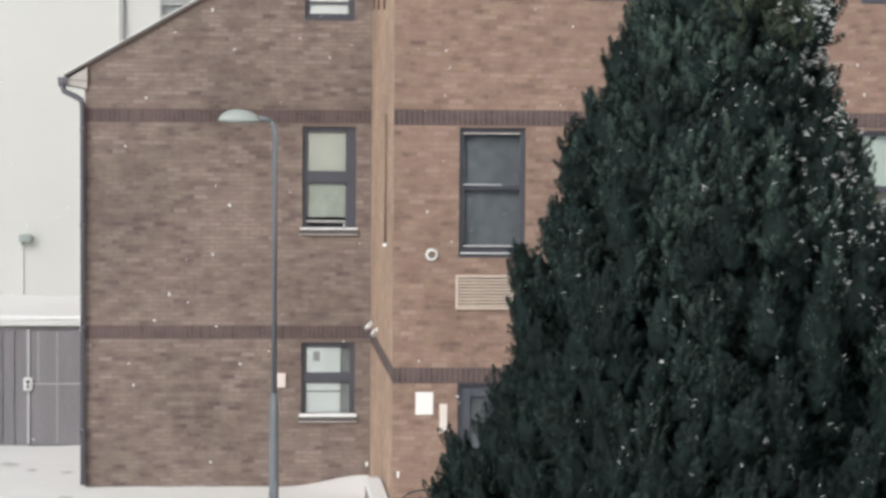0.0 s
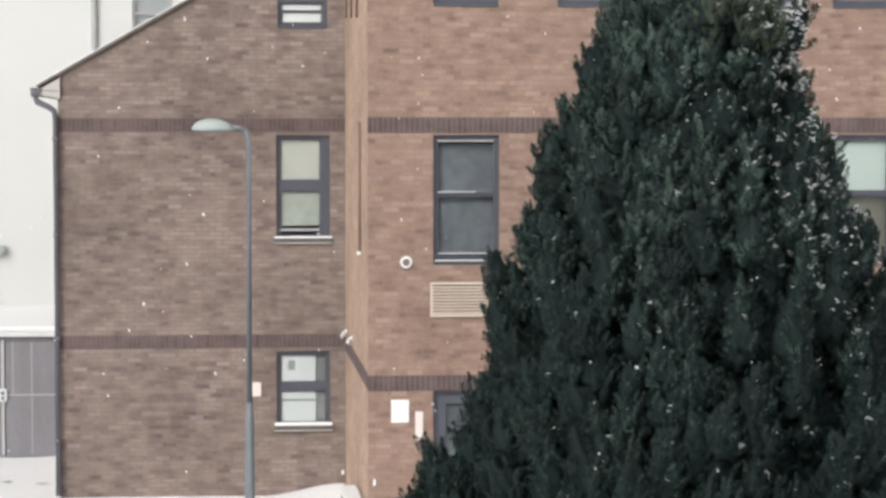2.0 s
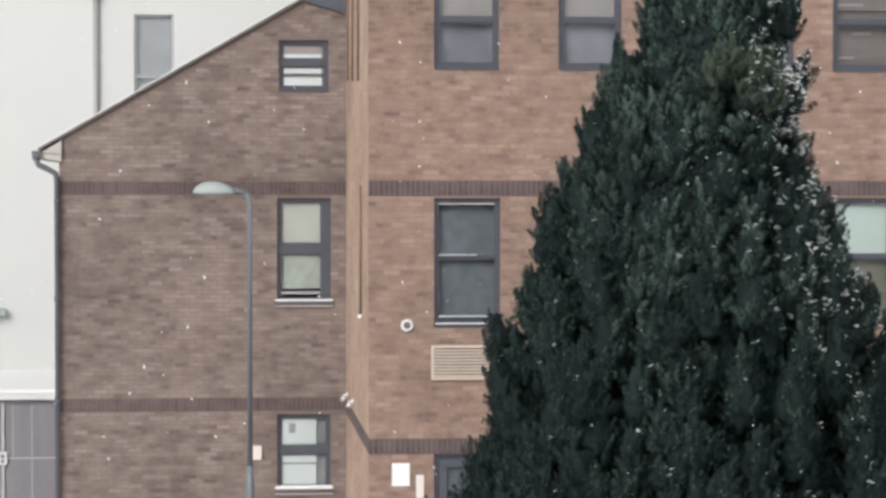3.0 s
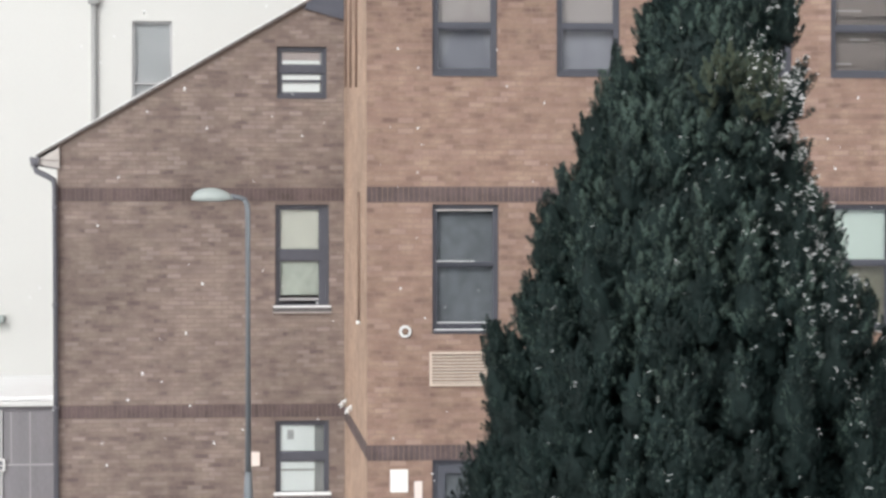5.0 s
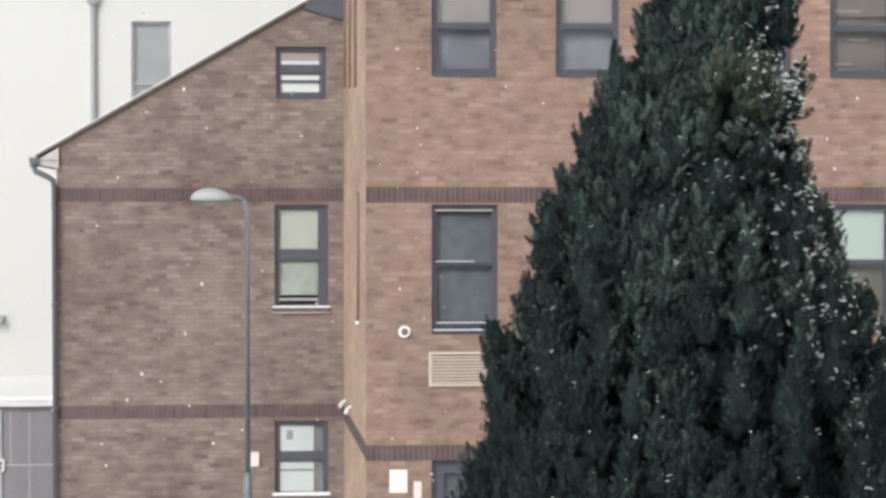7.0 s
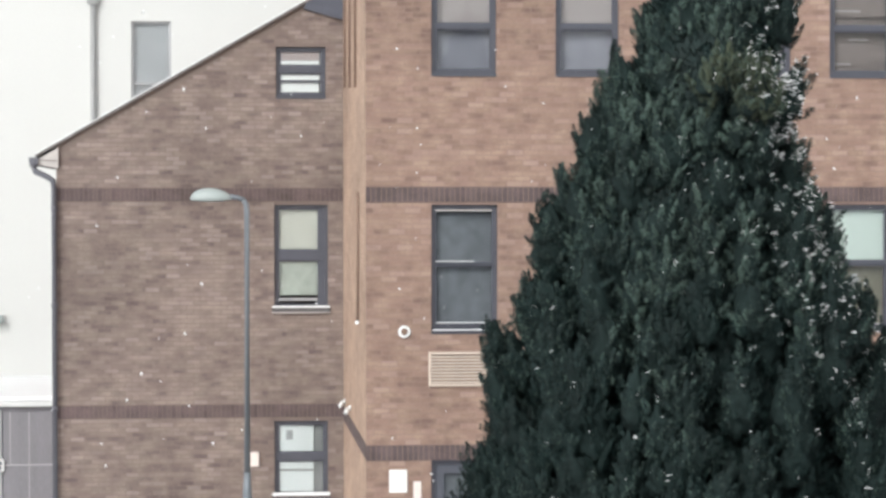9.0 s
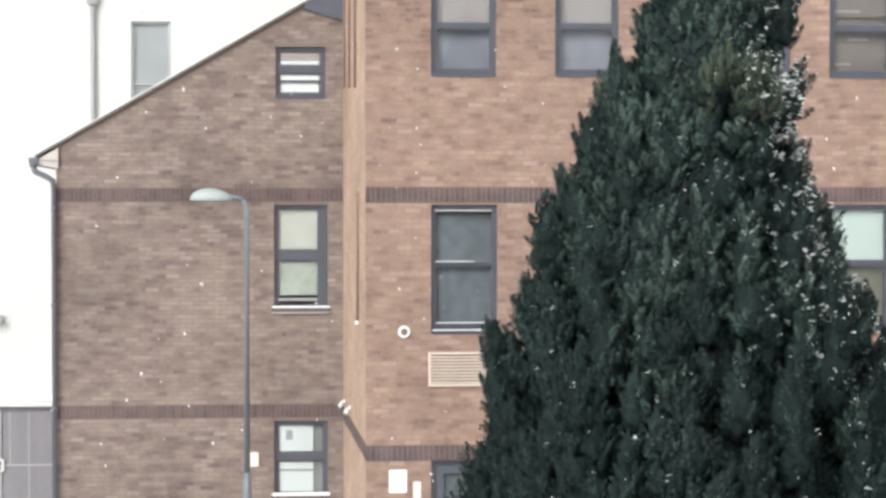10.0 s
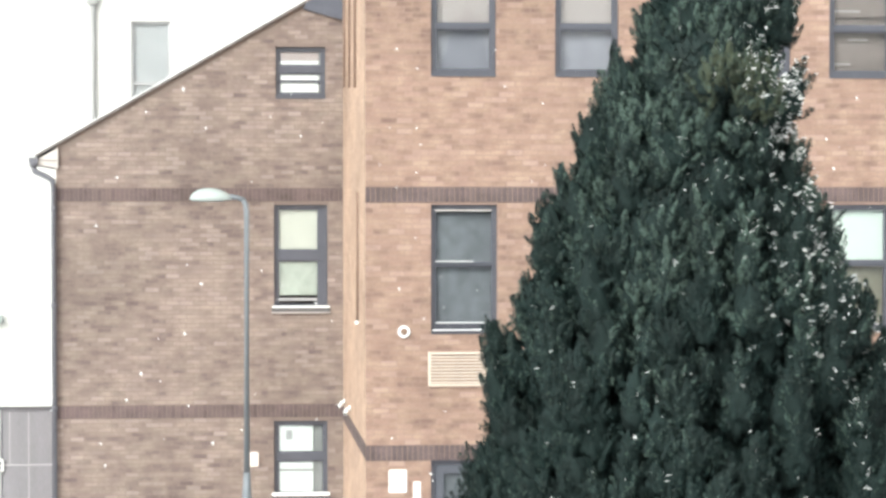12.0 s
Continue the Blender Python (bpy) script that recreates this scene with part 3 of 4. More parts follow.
# louvres under the tall windows
def louvre(x0, x1, z0, z1):
    t = thing("ventilation_louvre", "cream painted metal ventilation louvre under a window", "vent", "louvres under windows", at=(x0, NEAR, z0))
    w, h = x1 - x0, z1 - z0
    part("frame", boxes((0, 0.035, -0.05, 0.02, 0, h), (w - 0.035, w, -0.05, 0.02, 0, h), (0.035, w - 0.035, -0.05, 0.02, 0, 0.035), (0.035, w - 0.035, -0.05, 0.02, h - 0.035, h), bevel=0.006), M["louvre"], t)
    part("backing", boxes((0.03, w - 0.03, 0.0, 0.015, 0.03, h - 0.03)), M["backing"], t)
    slat = None
    n = 9
    for k in range(n):
        z = 0.045 + (h - 0.08) * k / n
        if slat is None:
            sb = bmesh.new()
            v = [sb.verts.new(p) for p in ((0.035, -0.045, 0), (w - 0.035, -0.045, 0), (w - 0.035, -0.045, 0.02), (0.035, -0.045, 0.02),
                                           (0.035, -0.006, 0.010), (w - 0.035, -0.006, 0.010), (w - 0.035, -0.006, 0.026), (0.035, -0.006, 0.026))]
            for f in ((0, 1, 2, 3), (3, 2, 6, 7), (7, 6, 5, 4), (4, 5, 1, 0), (0, 3, 7, 4), (1, 5, 6, 2)):
                sb.faces.new([v[i] for i in f])
            slat = mesh_of("slat", sb, M["louvre"])
        s = new("slat", slat)
        s.location, s.parent = (0, 0, z), t
    return t


louvre(2.974, 3.99, 3.43, 3.92)
louvre(8.73, 9.75, 3.43, 3.92)

# things fixed to the walls
t = thing("wall_light", "round white bulkhead light with dark centre on brick", "light", at=(2.627, NEAR, EYE - 1.94))
face = pose(0, 0, 0, 90, 0, 0)
part("ring", lathe(bmesh.new(), [(0.086, 0.0), (0.088, 0.03), (0.078, 0.055), (0.058, 0.062), (0.055, 0.03)], face), M["white"], t, "white ring")
part("lens", lathe(bmesh.new(), [(0.052, 0.02), (0.050, 0.045), (0.035, 0.06), (0.012, 0.066)], face, 16), M["pipe_tan"], t, "brownish lens")


def notice(x0, x1, z0, z1, mat, label):
    t = thing("notice_board", label, "sign", at=(x0, NEAR, z0))
    part("panel", boxes((0, x1 - x0, -0.022, -0.004, 0, z1 - z0), bevel=0.004), M[mat], t)


notice(2.412, 2.665, 1.92, 2.245, "paper", "white rectangular notice on red brick beside the door")
notice(2.756, 2.868, 1.66, 2.075, "pink", "narrow pale upright notice on red brick beside the door")
t = thing("wall_box", "small pale plastic box on brown brick near a window", "box", at=(0.508, FAR, EYE - 4.52))
part("lid", boxes((0, 0.16, -0.06, -0.004, 0, 0.24), bevel=0.012), M["pink"], t)
t = thing("wall_switch", "small white plastic fitting low on red brick", "switch", at=(2.17, NEAR, 1.02))
part("cover", boxes((-0.016, 0.016, -0.035, -0.003, 0, 0.09), bevel=0.006), M["white"], t)
t = thing("wall_switch", "small white plastic fitting low on brown brick", "switch", at=(2.03, FAR, 0.30))
part("cover", boxes((-0.022, 0.022, -0.035, -0.003, 0, 0.07), bevel=0.006), M["white"], t)


def cctv(y, z, aim):
    t = thing("security_camera", "small white security camera on a wall bracket", "camera", "security cameras at the corner", at=(CORNER, y, z))
    part("bracket", tube(tube(bmesh.new(), [(-0.005, 0, 0), (-0.03, 0, 0)], 0.04), [(-0.02, 0, 0), (-0.07, -0.02, 0.0), (-0.08, -0.03, -0.04)], 0.014, 8), M["white"], t)
    d = Vector(aim).normalized()
    c = Vector((-0.08, -0.03, -0.06))
    part("body", tube(bmesh.new(), [c - d * 0.05, c - d * 0.045, c + d * 0.045, c + d * 0.055], [0.018, 0.029, 0.032, 0.027], 14), M["white"], t, "white barrel housing")
    part("lens", tube(bmesh.new(), [c + d * 0.056, c + d * 0.062], 0.018, 12), M["dark"], t, "dark lens")


cctv(39.05, EYE - 3.40, (-0.6, -0.8, -0.35))
cctv(37.4, EYE - 3.36, (-0.2, -1, -0.5))

# low wall by the corner, with its snow
t = thing("low_wall", "low brick wall with thick snow on top beside the building corner", "wall", at=(1.81, NEAR - 0.30, 0.01))
low_brick = mesh_of("brick", boxes((0, 0.23, 0, 0.215, 0, 0.065), bevel=0.004), M["brown_one"])
for k in range(10):
    for j in range(12):
        y0 = 0.225 * j - (0.11 if k % 2 else 0)
        a, b = max(0, y0), min(2.4, y0 + 0.215)
        ob = new("brick", low_brick)
        ob.location, ob.scale, ob.parent = (0, a, 0.075 * k - 0.125), (1, (b - a) / 0.215, 1), t
part("mortar", boxes((0.006, 0.224, 0.006, 2.39, -0.3, 0.61)), M["mortar"], t)
bm = boxes((-0.03, 0.24, -0.03, 2.42, 0.615, 0.70), bevel=0.03)
part("snow_cap", bm, M["snow"], t, "rounded cap of snow")

# railing by the sunken entrance
t = thing("railing", "black iron hooped railing with snow on its bar", "railing", at=(1.974, 29.4, 0.26))
for x in (0.1, 1.3):
    part("post", tube(bmesh.new(), [(x, 0, -0.7), (x, 0, 1.06)], 0.020), M["iron"], t)
pts = [(-0.04, 0.05, 1.00)] + [(-0.04 + 0.30 * (1 - math.cos(a)), 0.05, 1.06 + 0.17 * math.sin(a)) for a in (0.2, 0.5, 0.8, 1.1, 1.4)] + [(1.4, 0.05, 1.24)]
part("hoop", tube(bmesh.new(), pts, 0.012, 10), M["iron"], t)
part("bar", boxes((-0.02, 1.4, 0.02, 0.06, 1.05, 1.08), bevel=0.006), M["iron"], t)
part("snow", boxes(*[(0.02 + 0.09 * k, 0.055 + 0.09 * k + 0.02 * (k % 2), 0.02, 0.06, 1.08, 1.092 + 0.010 * (k % 3)) for k in range(14)], bevel=0.005), M["snow"], t, "clumps of snow on the bar")
t = thing("entrance_step", "dark concrete step with snow on its tread", "step", at=(2.28, 32.2, TERRACE - 0.03))
part("slab", boxes((0, 2.4, 0, 0.9, -0.3, 0.06), bevel=0.015), M["stone"], t)
part("snow_cover", boxes((0.03, 2.38, 0.04, 0.9, 0.062, 0.10), bevel=0.018), M["snow"], t, "snow on the tread")

# street lamp
t = thing("street_lamp", "grey steel street lamp with a side-mounted lantern", "lamp post", at=(0.40, 33.55, 0))
part("base_column", tube(bmesh.new(), [(0, 0, -0.3), (0, 0, 0.02), (0, 0, 1.95), (0, 0, 2.24)], [0.078, 0.074, 0.064, 0.047], 20), M["galv"], t, "wider lower column")
part("access_door", boxes((-0.04, 0.04, -0.082, -0.066, 0.5, 1.0), bevel=0.006), M["galv"], t)
part("pole", tube(bmesh.new(), [(0, 0, 2.2), (0, 0, 5.9), (-0.01, 0, 6.02), (-0.05, 0, 6.09)], [0.044, 0.036, 0.036, 0.034], 16), M["galv"], t)
part("arm", tube(bmesh.new(), [(-0.03, 0, 6.08), (-0.12, 0, 6.115), (-0.24, 0, 6.13)], [0.034, 0.033, 0.036], 14), M["galv"], t)
bm = bmesh.new()
bmesh.ops.create_uvsphere(bm, u_segments=28, v_segments=14, radius=1)
for v in bm.verts:
    x, y, z = v.co
    v.co = (-0.50 + 0.295 * x, 0.13 * y * (1 - 0.25 * x * -1 * 0.5), 6.085 + (0.165 * z * (1 - 0.10 * x) if z > 0 else 0.012 * z))
for f in bm.faces:
    f.smooth = True
head = part("lantern", bm, M["lamp_shell"], t, "pale rounded lantern shell")
bm = bmesh.new()
bmesh.ops.create_uvsphere(bm, u_segments=24, v_segments=10, radius=1)
for v in bm.verts:
    x, y, z = v.co
    v.co = (-0.53 + 0.23 * x, 0.105 * y, 6.078 + (0.004 * z if z > 0 else 0.018 * z))
for f in bm.faces:
    f.smooth = True
part("bowl", bm, M["lamp_bowl"], head, "grey-green lamp bowl")
# ---- garage and pale building behind ----
t = thing("garage", "low grey clad garage with deep snow on its flat roof", "garage", at=(-9.0, 44.7, 0))
part("wall", boxes((0, 8.2, 0, 5, -0.3, 2.22)), M["cladding"], t)
rib = mesh_of("rib", boxes((0, 0.09, -0.035, -0.002, -0.03, 2.12), bevel=0.012), M["cladding"])
for k in range(21):
    b = new("rib", rib)
    b.location, b.parent = (0.1 + 0.225 * k, 0, 0), t
door = part("door", boxes((5.0, 7.9, -0.045, -0.004, -0.03, 1.12), (5.0, 7.9, -0.045, -0.004, 1.135, 2.12), bevel=0.006), M["cladding"], t, "flat two-part door")
part("trim", boxes((4.92, 4.975, -0.06, -0.003, 0.0, 2.15), bevel=0.005), M["window_grey"], door, "pale upright trim")
part("trim", boxes((5.0, 7.9, -0.054, -0.046, 1.115, 1.14)), M["window_grey"], door, "pale joint")
part("lock_box", boxes((4.86, 5.03, -0.12, -0.06, 1.01, 1.25), bevel=0.01), M["sill"], door, "pale lock box")
part("lock_plate", boxes((4.91, 4.98, -0.128, -0.121, 1.14, 1.20)), M["pipe"], door, "dark lock mark")
part("lock_plate", boxes((4.92, 4.97, -0.128, -0.121, 1.05, 1.11)), M["pipe"], door, "dark lock mark")
for x, z0, z1 in ((5.12, 1.15, 2.11), (5.47, 1.15, 2.11), (5.47, 0.0, 1.11), (6.1, 1.15, 2.11)):
    part("seam", boxes((x, x + 0.022, -0.052, -0.046, z0, z1)), M["grey"], door, "faint upright seam")
roof = part("roof", boxes((-0.1, 8.3, -0.12, 5.1, 2.22, 2.31), bevel=0.01), M["sill"], t, "pale roof edge")
part("snow_cover", boxes((-0.08, 8.28, -0.10, 5.08, 2.312, 2.40), bevel=0.035), M["snow"], roof, "deep snow on the roof")

t = thing("rendered_building", "tall cream rendered building with a grey window, pale in falling snow", "building", at=(0, 56.0, 0))
W = (-2.02, -1.09, 8.1, 10.22)
part("wall", wall_cells(bmesh.new(), -26, 16, -0.4, 19, [W], 0, 0.4), M["render"], t)
part("roof", boxes((-26.2, 16.2, -0.2, 10.2, 19, 19.3)), M["slate"], t)
for b in ((-26, -25.6, 0.4, 10, -0.4, 19), (15.6, 16, 0.4, 10, -0.4, 19), (-26, 16, 10, 10.4, -0.4, 19)):
    part("wall", boxes(b), M["render"], t)
bm = boxes((W[0], W[0] + 0.06, 0.05, 0.12, W[2], W[3]), (W[1] - 0.06, W[1], 0.05, 0.12, W[2], W[3]), (W[0] + 0.06, W[1] - 0.06, 0.05, 0.12, W[3] - 0.05, W[3]),
           (W[0] + 0.06, W[1] - 0.06, 0.05, 0.12, W[2], W[2] + 0.07), (W[0] + 0.06, W[1] - 0.06, 0.05, 0.12, 8.74, 8.80))
w = part("window", bm, M["window_grey"], t, "tall grey window")
pn = part("pane", boxes((W[0] + 0.06, W[1] - 0.06, 0.09, 0.096, W[2] + 0.07, W[3] - 0.07)), M["glass"], w)
pn.visible_shadow = False
part("blind", boxes((W[0] + 0.03, W[1] - 0.03, 0.16, 0.17, W[2], W[3])), M["blind_grey"], w, "grey blind")
bm = tube(bmesh.new(), [(-2.90, -0.09, 10.6), (-2.90, -0.09, 0.2)], 0.062)
dp = part("downpipe", bm, M["grey"], t, "grey rainwater pipe")
part("hopper", boxes((-3.03, -2.77, -0.2, -0.003, 10.58, 10.9), bevel=0.03), M["grey"], dp, "hopper head")
fl = part("floodlight", boxes((-5.28, -4.98, -0.25, -0.02, 3.18, 3.36), bevel=0.02), M["lamp_shell"], t, "small grey floodlight")
part("conduit", tube(bmesh.new(), [(-5.2, -0.03, 3.2), (-5.2, -0.03, 0.4)], 0.018, 8), M["render"], fl)

# ---- conifer ----


def tree_axis(z):
    """Centre and radius of the crown at a height, from its two flanks."""
    h = [-0.4, 1.4, 2.5, 3.2, 3.8, 4.6, 5.0, 5.5, 6.0, 6.5, 7.0, 7.4, 7.9, 8.6, 9.9]
    lo = np.interp(z, h, [1.95, 1.90, 1.90, 2.29, 2.49, 2.58, 2.76, 2.99, 3.11, 3.38, 3.56, 3.78, 4.02, 4.25, 4.75])
    hi = np.interp(z, h, [6.9, 6.95, 6.9, 6.75, 6.53, 6.34, 6.11, 5.82, 5.63, 5.45, 5.39, 5.33, 5.36, 5.2, 4.85])
    return (lo + hi) / 2, (hi - lo) / 2


TREE_Y = 22.0


def unit(v):
    return v / np.linalg.norm(v, axis=1)[:, None]


def leaves(points, outward, normal, rng, size):
    """Small pointed sprays, one triangle each, turned up and outwards: rows of place and normal."""
    n = len(points)
    d = unit(outward * 0.7 + rng.normal(0, 0.40, (n, 3)) + np.array([0, 0, 0.75]))
    s = unit(np.cross(d, unit(normal) + rng.normal(0, 0.45, (n, 3))))
    ln = size * rng.uniform(0.6, 1.5, (n, 1))
    wd = ln * rng.uniform(0.15, 0.27, (n, 1))
    soft = unit(normal + rng.normal(0, 0.18, (n, 3)))
    s *= np.where((np.cross(s, d) * soft).sum(1) < 0, -1.0, 1.0)[:, None]
    v = np.stack([points - s * wd, points + s * wd, points + d * ln], 1)
    return np.concatenate([v, np.repeat(soft[:, None], 3, 1)], 2)


def foliage(name, verts, mat, parent, label):
    n = len(verts)
    verts = verts.reshape(-1, 6)
    me = bpy.data.meshes.new(name)
    me.vertices.add(3 * n)
    me.vertices.foreach_set("co", verts[:, :3].astype(np.float32).ravel())
    me.loops.add(3 * n)
    me.loops.foreach_set("vertex_index", np.arange(3 * n, dtype=np.int32))
    me.polygons.add(n)
    me.polygons.foreach_set("loop_start", np.arange(0, 3 * n, 3, dtype=np.int32))
    me.update(calc_edges=True)
    me.polygons.foreach_set("use_smooth", np.ones(n, dtype=bool))
    me.normals_split_custom_set_from_vertices(verts[:, 3:])
    me.materials.append(mat)
    ob = new(name, me)
    ob.parent = parent
    return tagged(ob, label, kind="stuff")


def crown_lump(a, r, z):
    """Boughs swell and draw back: a slow unevenness of the crown's surface."""
    p = (r * math.cos(a) * 1.5 + 3, r * math.sin(a) * 1.5, z * 1.0)
    return 0.10 * noise.noise(p) + 0.07 * noise.noise((p[0] * 2.3, p[1] * 2.3, p[2] * 1.7 + 5))


def conifer():
    rng = np.random.default_rng(11)
    off = np.array([4.4, TREE_Y, TERRACE])
    t = thing("conifer", "tall dense dark green conifer flecked with snow", "tree", at=tuple(off))
    bm = tube(bmesh.new(), [(0, 0, -0.3), (0, 0, 1.5), (0.05, 0, 4), (0.2, 0, 7), (0.42, 0, 10.0)], [0.22, 0.18, 0.13, 0.07, 0.02], 10)
    part("trunk", bm, M["bark"], t, "straight brown trunk")
    # tufts: centre, half-width, half-height, share of paler tips
    tufts = []
    while len(tufts) < 950:
        z = rng.uniform(-0.3, 9.6)
        cx, r = tree_axis(z)
        if rng.uniform(0, 2.7) > r + 0.25:
            continue
        back = rng.uniform() < 0.16
        a = rng.uniform(0.1, math.pi - 0.1) if back else rng.uniform(-math.pi - 0.25, 0.25)
        w = rng.uniform(0.08, 0.21) * min(1, 0.45 + 0.5 * r)
        q = max(0.0, r * (1 + crown_lump(a, r, z)) - 0.30 * rng.uniform(0, 1) ** 1.3 - w * 0.9)
        # Paler leaves get commoner upward, painting sky light and haze into the crown.
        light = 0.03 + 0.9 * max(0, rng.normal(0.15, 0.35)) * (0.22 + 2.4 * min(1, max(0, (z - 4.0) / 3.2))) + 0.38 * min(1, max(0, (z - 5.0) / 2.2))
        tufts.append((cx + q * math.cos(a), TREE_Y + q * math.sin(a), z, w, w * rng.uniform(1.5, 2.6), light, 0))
    # leaders that stand out of the outline: place, top, half-width
    for x, y, top, w, high in ((3.72, 21.8, 7.42, 0.11, 0.30), (3.24, 21.8, 6.38, 0.13, 0.32), (3.12, 21.8, 6.15, 0.16, 0.36), (2.555, 21.8, 5.03, 0.105, 0.20), (2.64, 21.9, 4.82, 0.15, 0.30), (2.66, 22.0, 4.62, 0.14, 0.34), (2.68, 22.0, 4.25, 0.16, 0.34), (2.88, 22.1, 4.55, 0.19, 0.45), (2.90, 22.1, 4.0, 0.20, 0.45), (2.74, 21.8, 4.95, 0.13, 0.32), (2.10, 21.8, 3.1, 0.16, 0.36), (2.46, 21.8, 3.66, 0.12, 0.36), (2.92, 21.8, 5.38, 0.15, 0.33),
                               (1.97, 21.8, 3.25, 0.12, 0.36), (3.50, 21.8, 6.93, 0.19, 0.34), (4.14, 21.9, 7.85, 0.17, 0.36), (5.22, 21.8, 8.1, 0.19, 0.32), (4.95, 21.8, 8.3, 0.26, 0.4),
                               (5.30, 21.7, 7.36, 0.15, 0.30), (5.58, 21.8, 6.02, 0.14, 0.32), (6.02, 21.8, 5.28, 0.14, 0.30), (6.26, 21.8, 4.85, 0.16, 0.36), (2.40, 21.8, 3.74, 0.11, 0.34),
                               (3.05, 21.8, 5.95, 0.18, 0.36), (2.58, 21.8, 4.62, 0.13, 0.3), (1.86, 21.8, 2.75, 0.15, 0.36), (1.93, 21.8, 2.25, 0.15, 0.36), (1.95, 21.8, 1.8, 0.16, 0.36), (2.02, 21.8, 1.45, 0.18, 0.38), (4.65, 21.8, 8.7, 0.3, 0.5)):
        tufts.append((x, y, top - high, w, high, 0.15, 0))
    # a paler olive bough in front of the upper crown
    for k in range(9):
        x, z = rng.uniform(4.38, 4.95), rng.uniform(6.95, 7.25)
        tufts.append((x, 21.0 + 0.25 * abs(x - 4.6) + rng.uniform(-0.05, 0.1), z, rng.uniform(0.11, 0.18), rng.uniform(0.17, 0.25), 0.3, 1))
    # olive growth low on one flank
    for k in range(6):
        tufts.append((6.30 + 0.07 * k, 21.0 + 0.10 * k, 1.3 + 0.27 * k, 0.15, 0.30, 0.2, 1))
    bm = bmesh.new()
    crown, tips, olive, skin = [], [], [], []
    ball = bmesh.new()
    bmesh.ops.create_icosphere(ball, subdivisions=3, radius=1)
    ball_v = np.array([v.co[:] for v in ball.verts])
    ball_f = np.array([[v.index for v in f.verts] for f in ball.faces])
    ball.free()

    def tuft_shape(u, x, y, z, w, high, out):
        """Points of a tuft's lobed, upward-tapering surface for unit directions."""
        az = np.arctan2(u[:, 1], u[:, 0])
        lobes = 1 + 0.16 * np.sin(4 * az + 7 * u[:, 2] + x * 9) + 0.14 * np.sin(9 * u[:, 2] + y * 11) + 0.09 * np.sin(9 * az - 12 * u[:, 2] + z * 13)
        p = u * lobes[:, None] * np.array([w, w, high])
        p[:, :2] *= (1 - 0.30 * u[:, 2])[:, None]
        return p + np.outer(u[:, 2] * high, out * 0.28)

    body_v, body_f = [], []
    for x, y, z, w, high, light, kind in tufts:
        cx, r = tree_axis(z)
        if rng.uniform() < 0.25:
            tube(bm, [(cx - off[0], 0, max(0.2, z - 0.5) - off[2]), (cx + 0.72 * (x - cx) - off[0], 0.72 * (y - off[1]), z - 0.1 - off[2])], [0.035, 0.012], 5)
        front = y < TREE_Y + 0.5
        out = np.array([x - cx, y - TREE_Y, 0.0]) / (r + 0.05)
        at = np.array([x, y, z])
        body_f.append(ball_f + len(ball_v) * len(body_v))
        body_v.append(tuft_shape(ball_v, x, y, z, w, high, out) * (0.80 if front else 0.95) + at - off)
        # upright wisps of sprays over the tuft
        m = max(4, int((218 if front else 60) * (w * high) ** 0.8))
        each = (165 if z > 1.0 else 80) if front else 40
        u = unit(rng.normal(0, 1, (m, 3)) + out * 0.5 + np.array([0, -0.55 if front else 0.2, 0]))
        side = unit(u * np.array([1, 1, 0.6]))
        root = tuft_shape(u, x, y, z, w, high, out) * rng.uniform(0.78, 1.0, (m, 1))
        axis = unit(side * 0.55 + np.array([0, 0, 0.9]) + rng.normal(0, 0.18, (m, 3)))
        fat, tall = rng.uniform(0.020, 0.044, m), rng.uniform(0.11, 0.25, m)
        i = np.repeat(np.arange(m), each)
        s = rng.uniform(0, 1, len(i))
        ring = unit(rng.normal(0, 1, (len(i), 3)))
        ring = unit(ring - axis[i] * (ring * axis[i]).sum(1)[:, None])
        wide = fat[i] * np.sin(np.pi * np.clip(0.15 + 0.85 * s, 0, 1)) ** 0.7 * rng.uniform(0.35, 1.1, len(i))
        p = at + root[i] + axis[i] * (tall[i] * (s - 0.35))[:, None] + ring * wide[:, None]
        soft = ring * 0.65 + side[i] * 0.75 + out * 0.2 + np.array([0, 0, 0.2])
        v = leaves(p - off, ring * 0.6 + axis[i] * 0.7, soft, rng, 0.023 if front else 0.07)
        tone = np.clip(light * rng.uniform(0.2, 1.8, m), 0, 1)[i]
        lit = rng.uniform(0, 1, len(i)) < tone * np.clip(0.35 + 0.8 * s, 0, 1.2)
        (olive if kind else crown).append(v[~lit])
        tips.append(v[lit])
        if front:
            face = (soft[:, 1] < -0.1) & (s > 0.4) & (u[i, 2] > -0.5)
            skin.append(v[face, 2, :3][::4])
    for n, a0, a1, q0, q1, size in ((120000, -1.06, 0.06, 0.55, 0.78, 0.05), (30000, -0.06, 1.06, 0.50, 0.82, 0.12)):
        z = 9.6 * rng.uniform(0, 1, n) ** 1.2 - 0.1
        cx, r = tree_axis(z)
        a = rng.uniform(a0 * math.pi, a1 * math.pi, n)
        q = r * rng.uniform(q0, q1, n)
        p = np.stack([cx + q * np.cos(a), TREE_Y + q * np.sin(a), z], 1)
        out = np.stack([np.cos(a), np.sin(a), 0 * a + 0.2], 1)
        crown.append(leaves(p - off, out, out, rng, size))
    # dense foliage that closes the heart of the crown
    heart = bmesh.new()
    rings = []
    for i in range(120):
        z = -0.2 + 9.8 * i / 119
        cx, r = tree_axis(z)
        ring = []
        for k in range(120):
            a = 2 * math.pi * k / 120
            c = (r * math.cos(a) * 2.6, r * math.sin(a) * 2.6, z * 1.6)
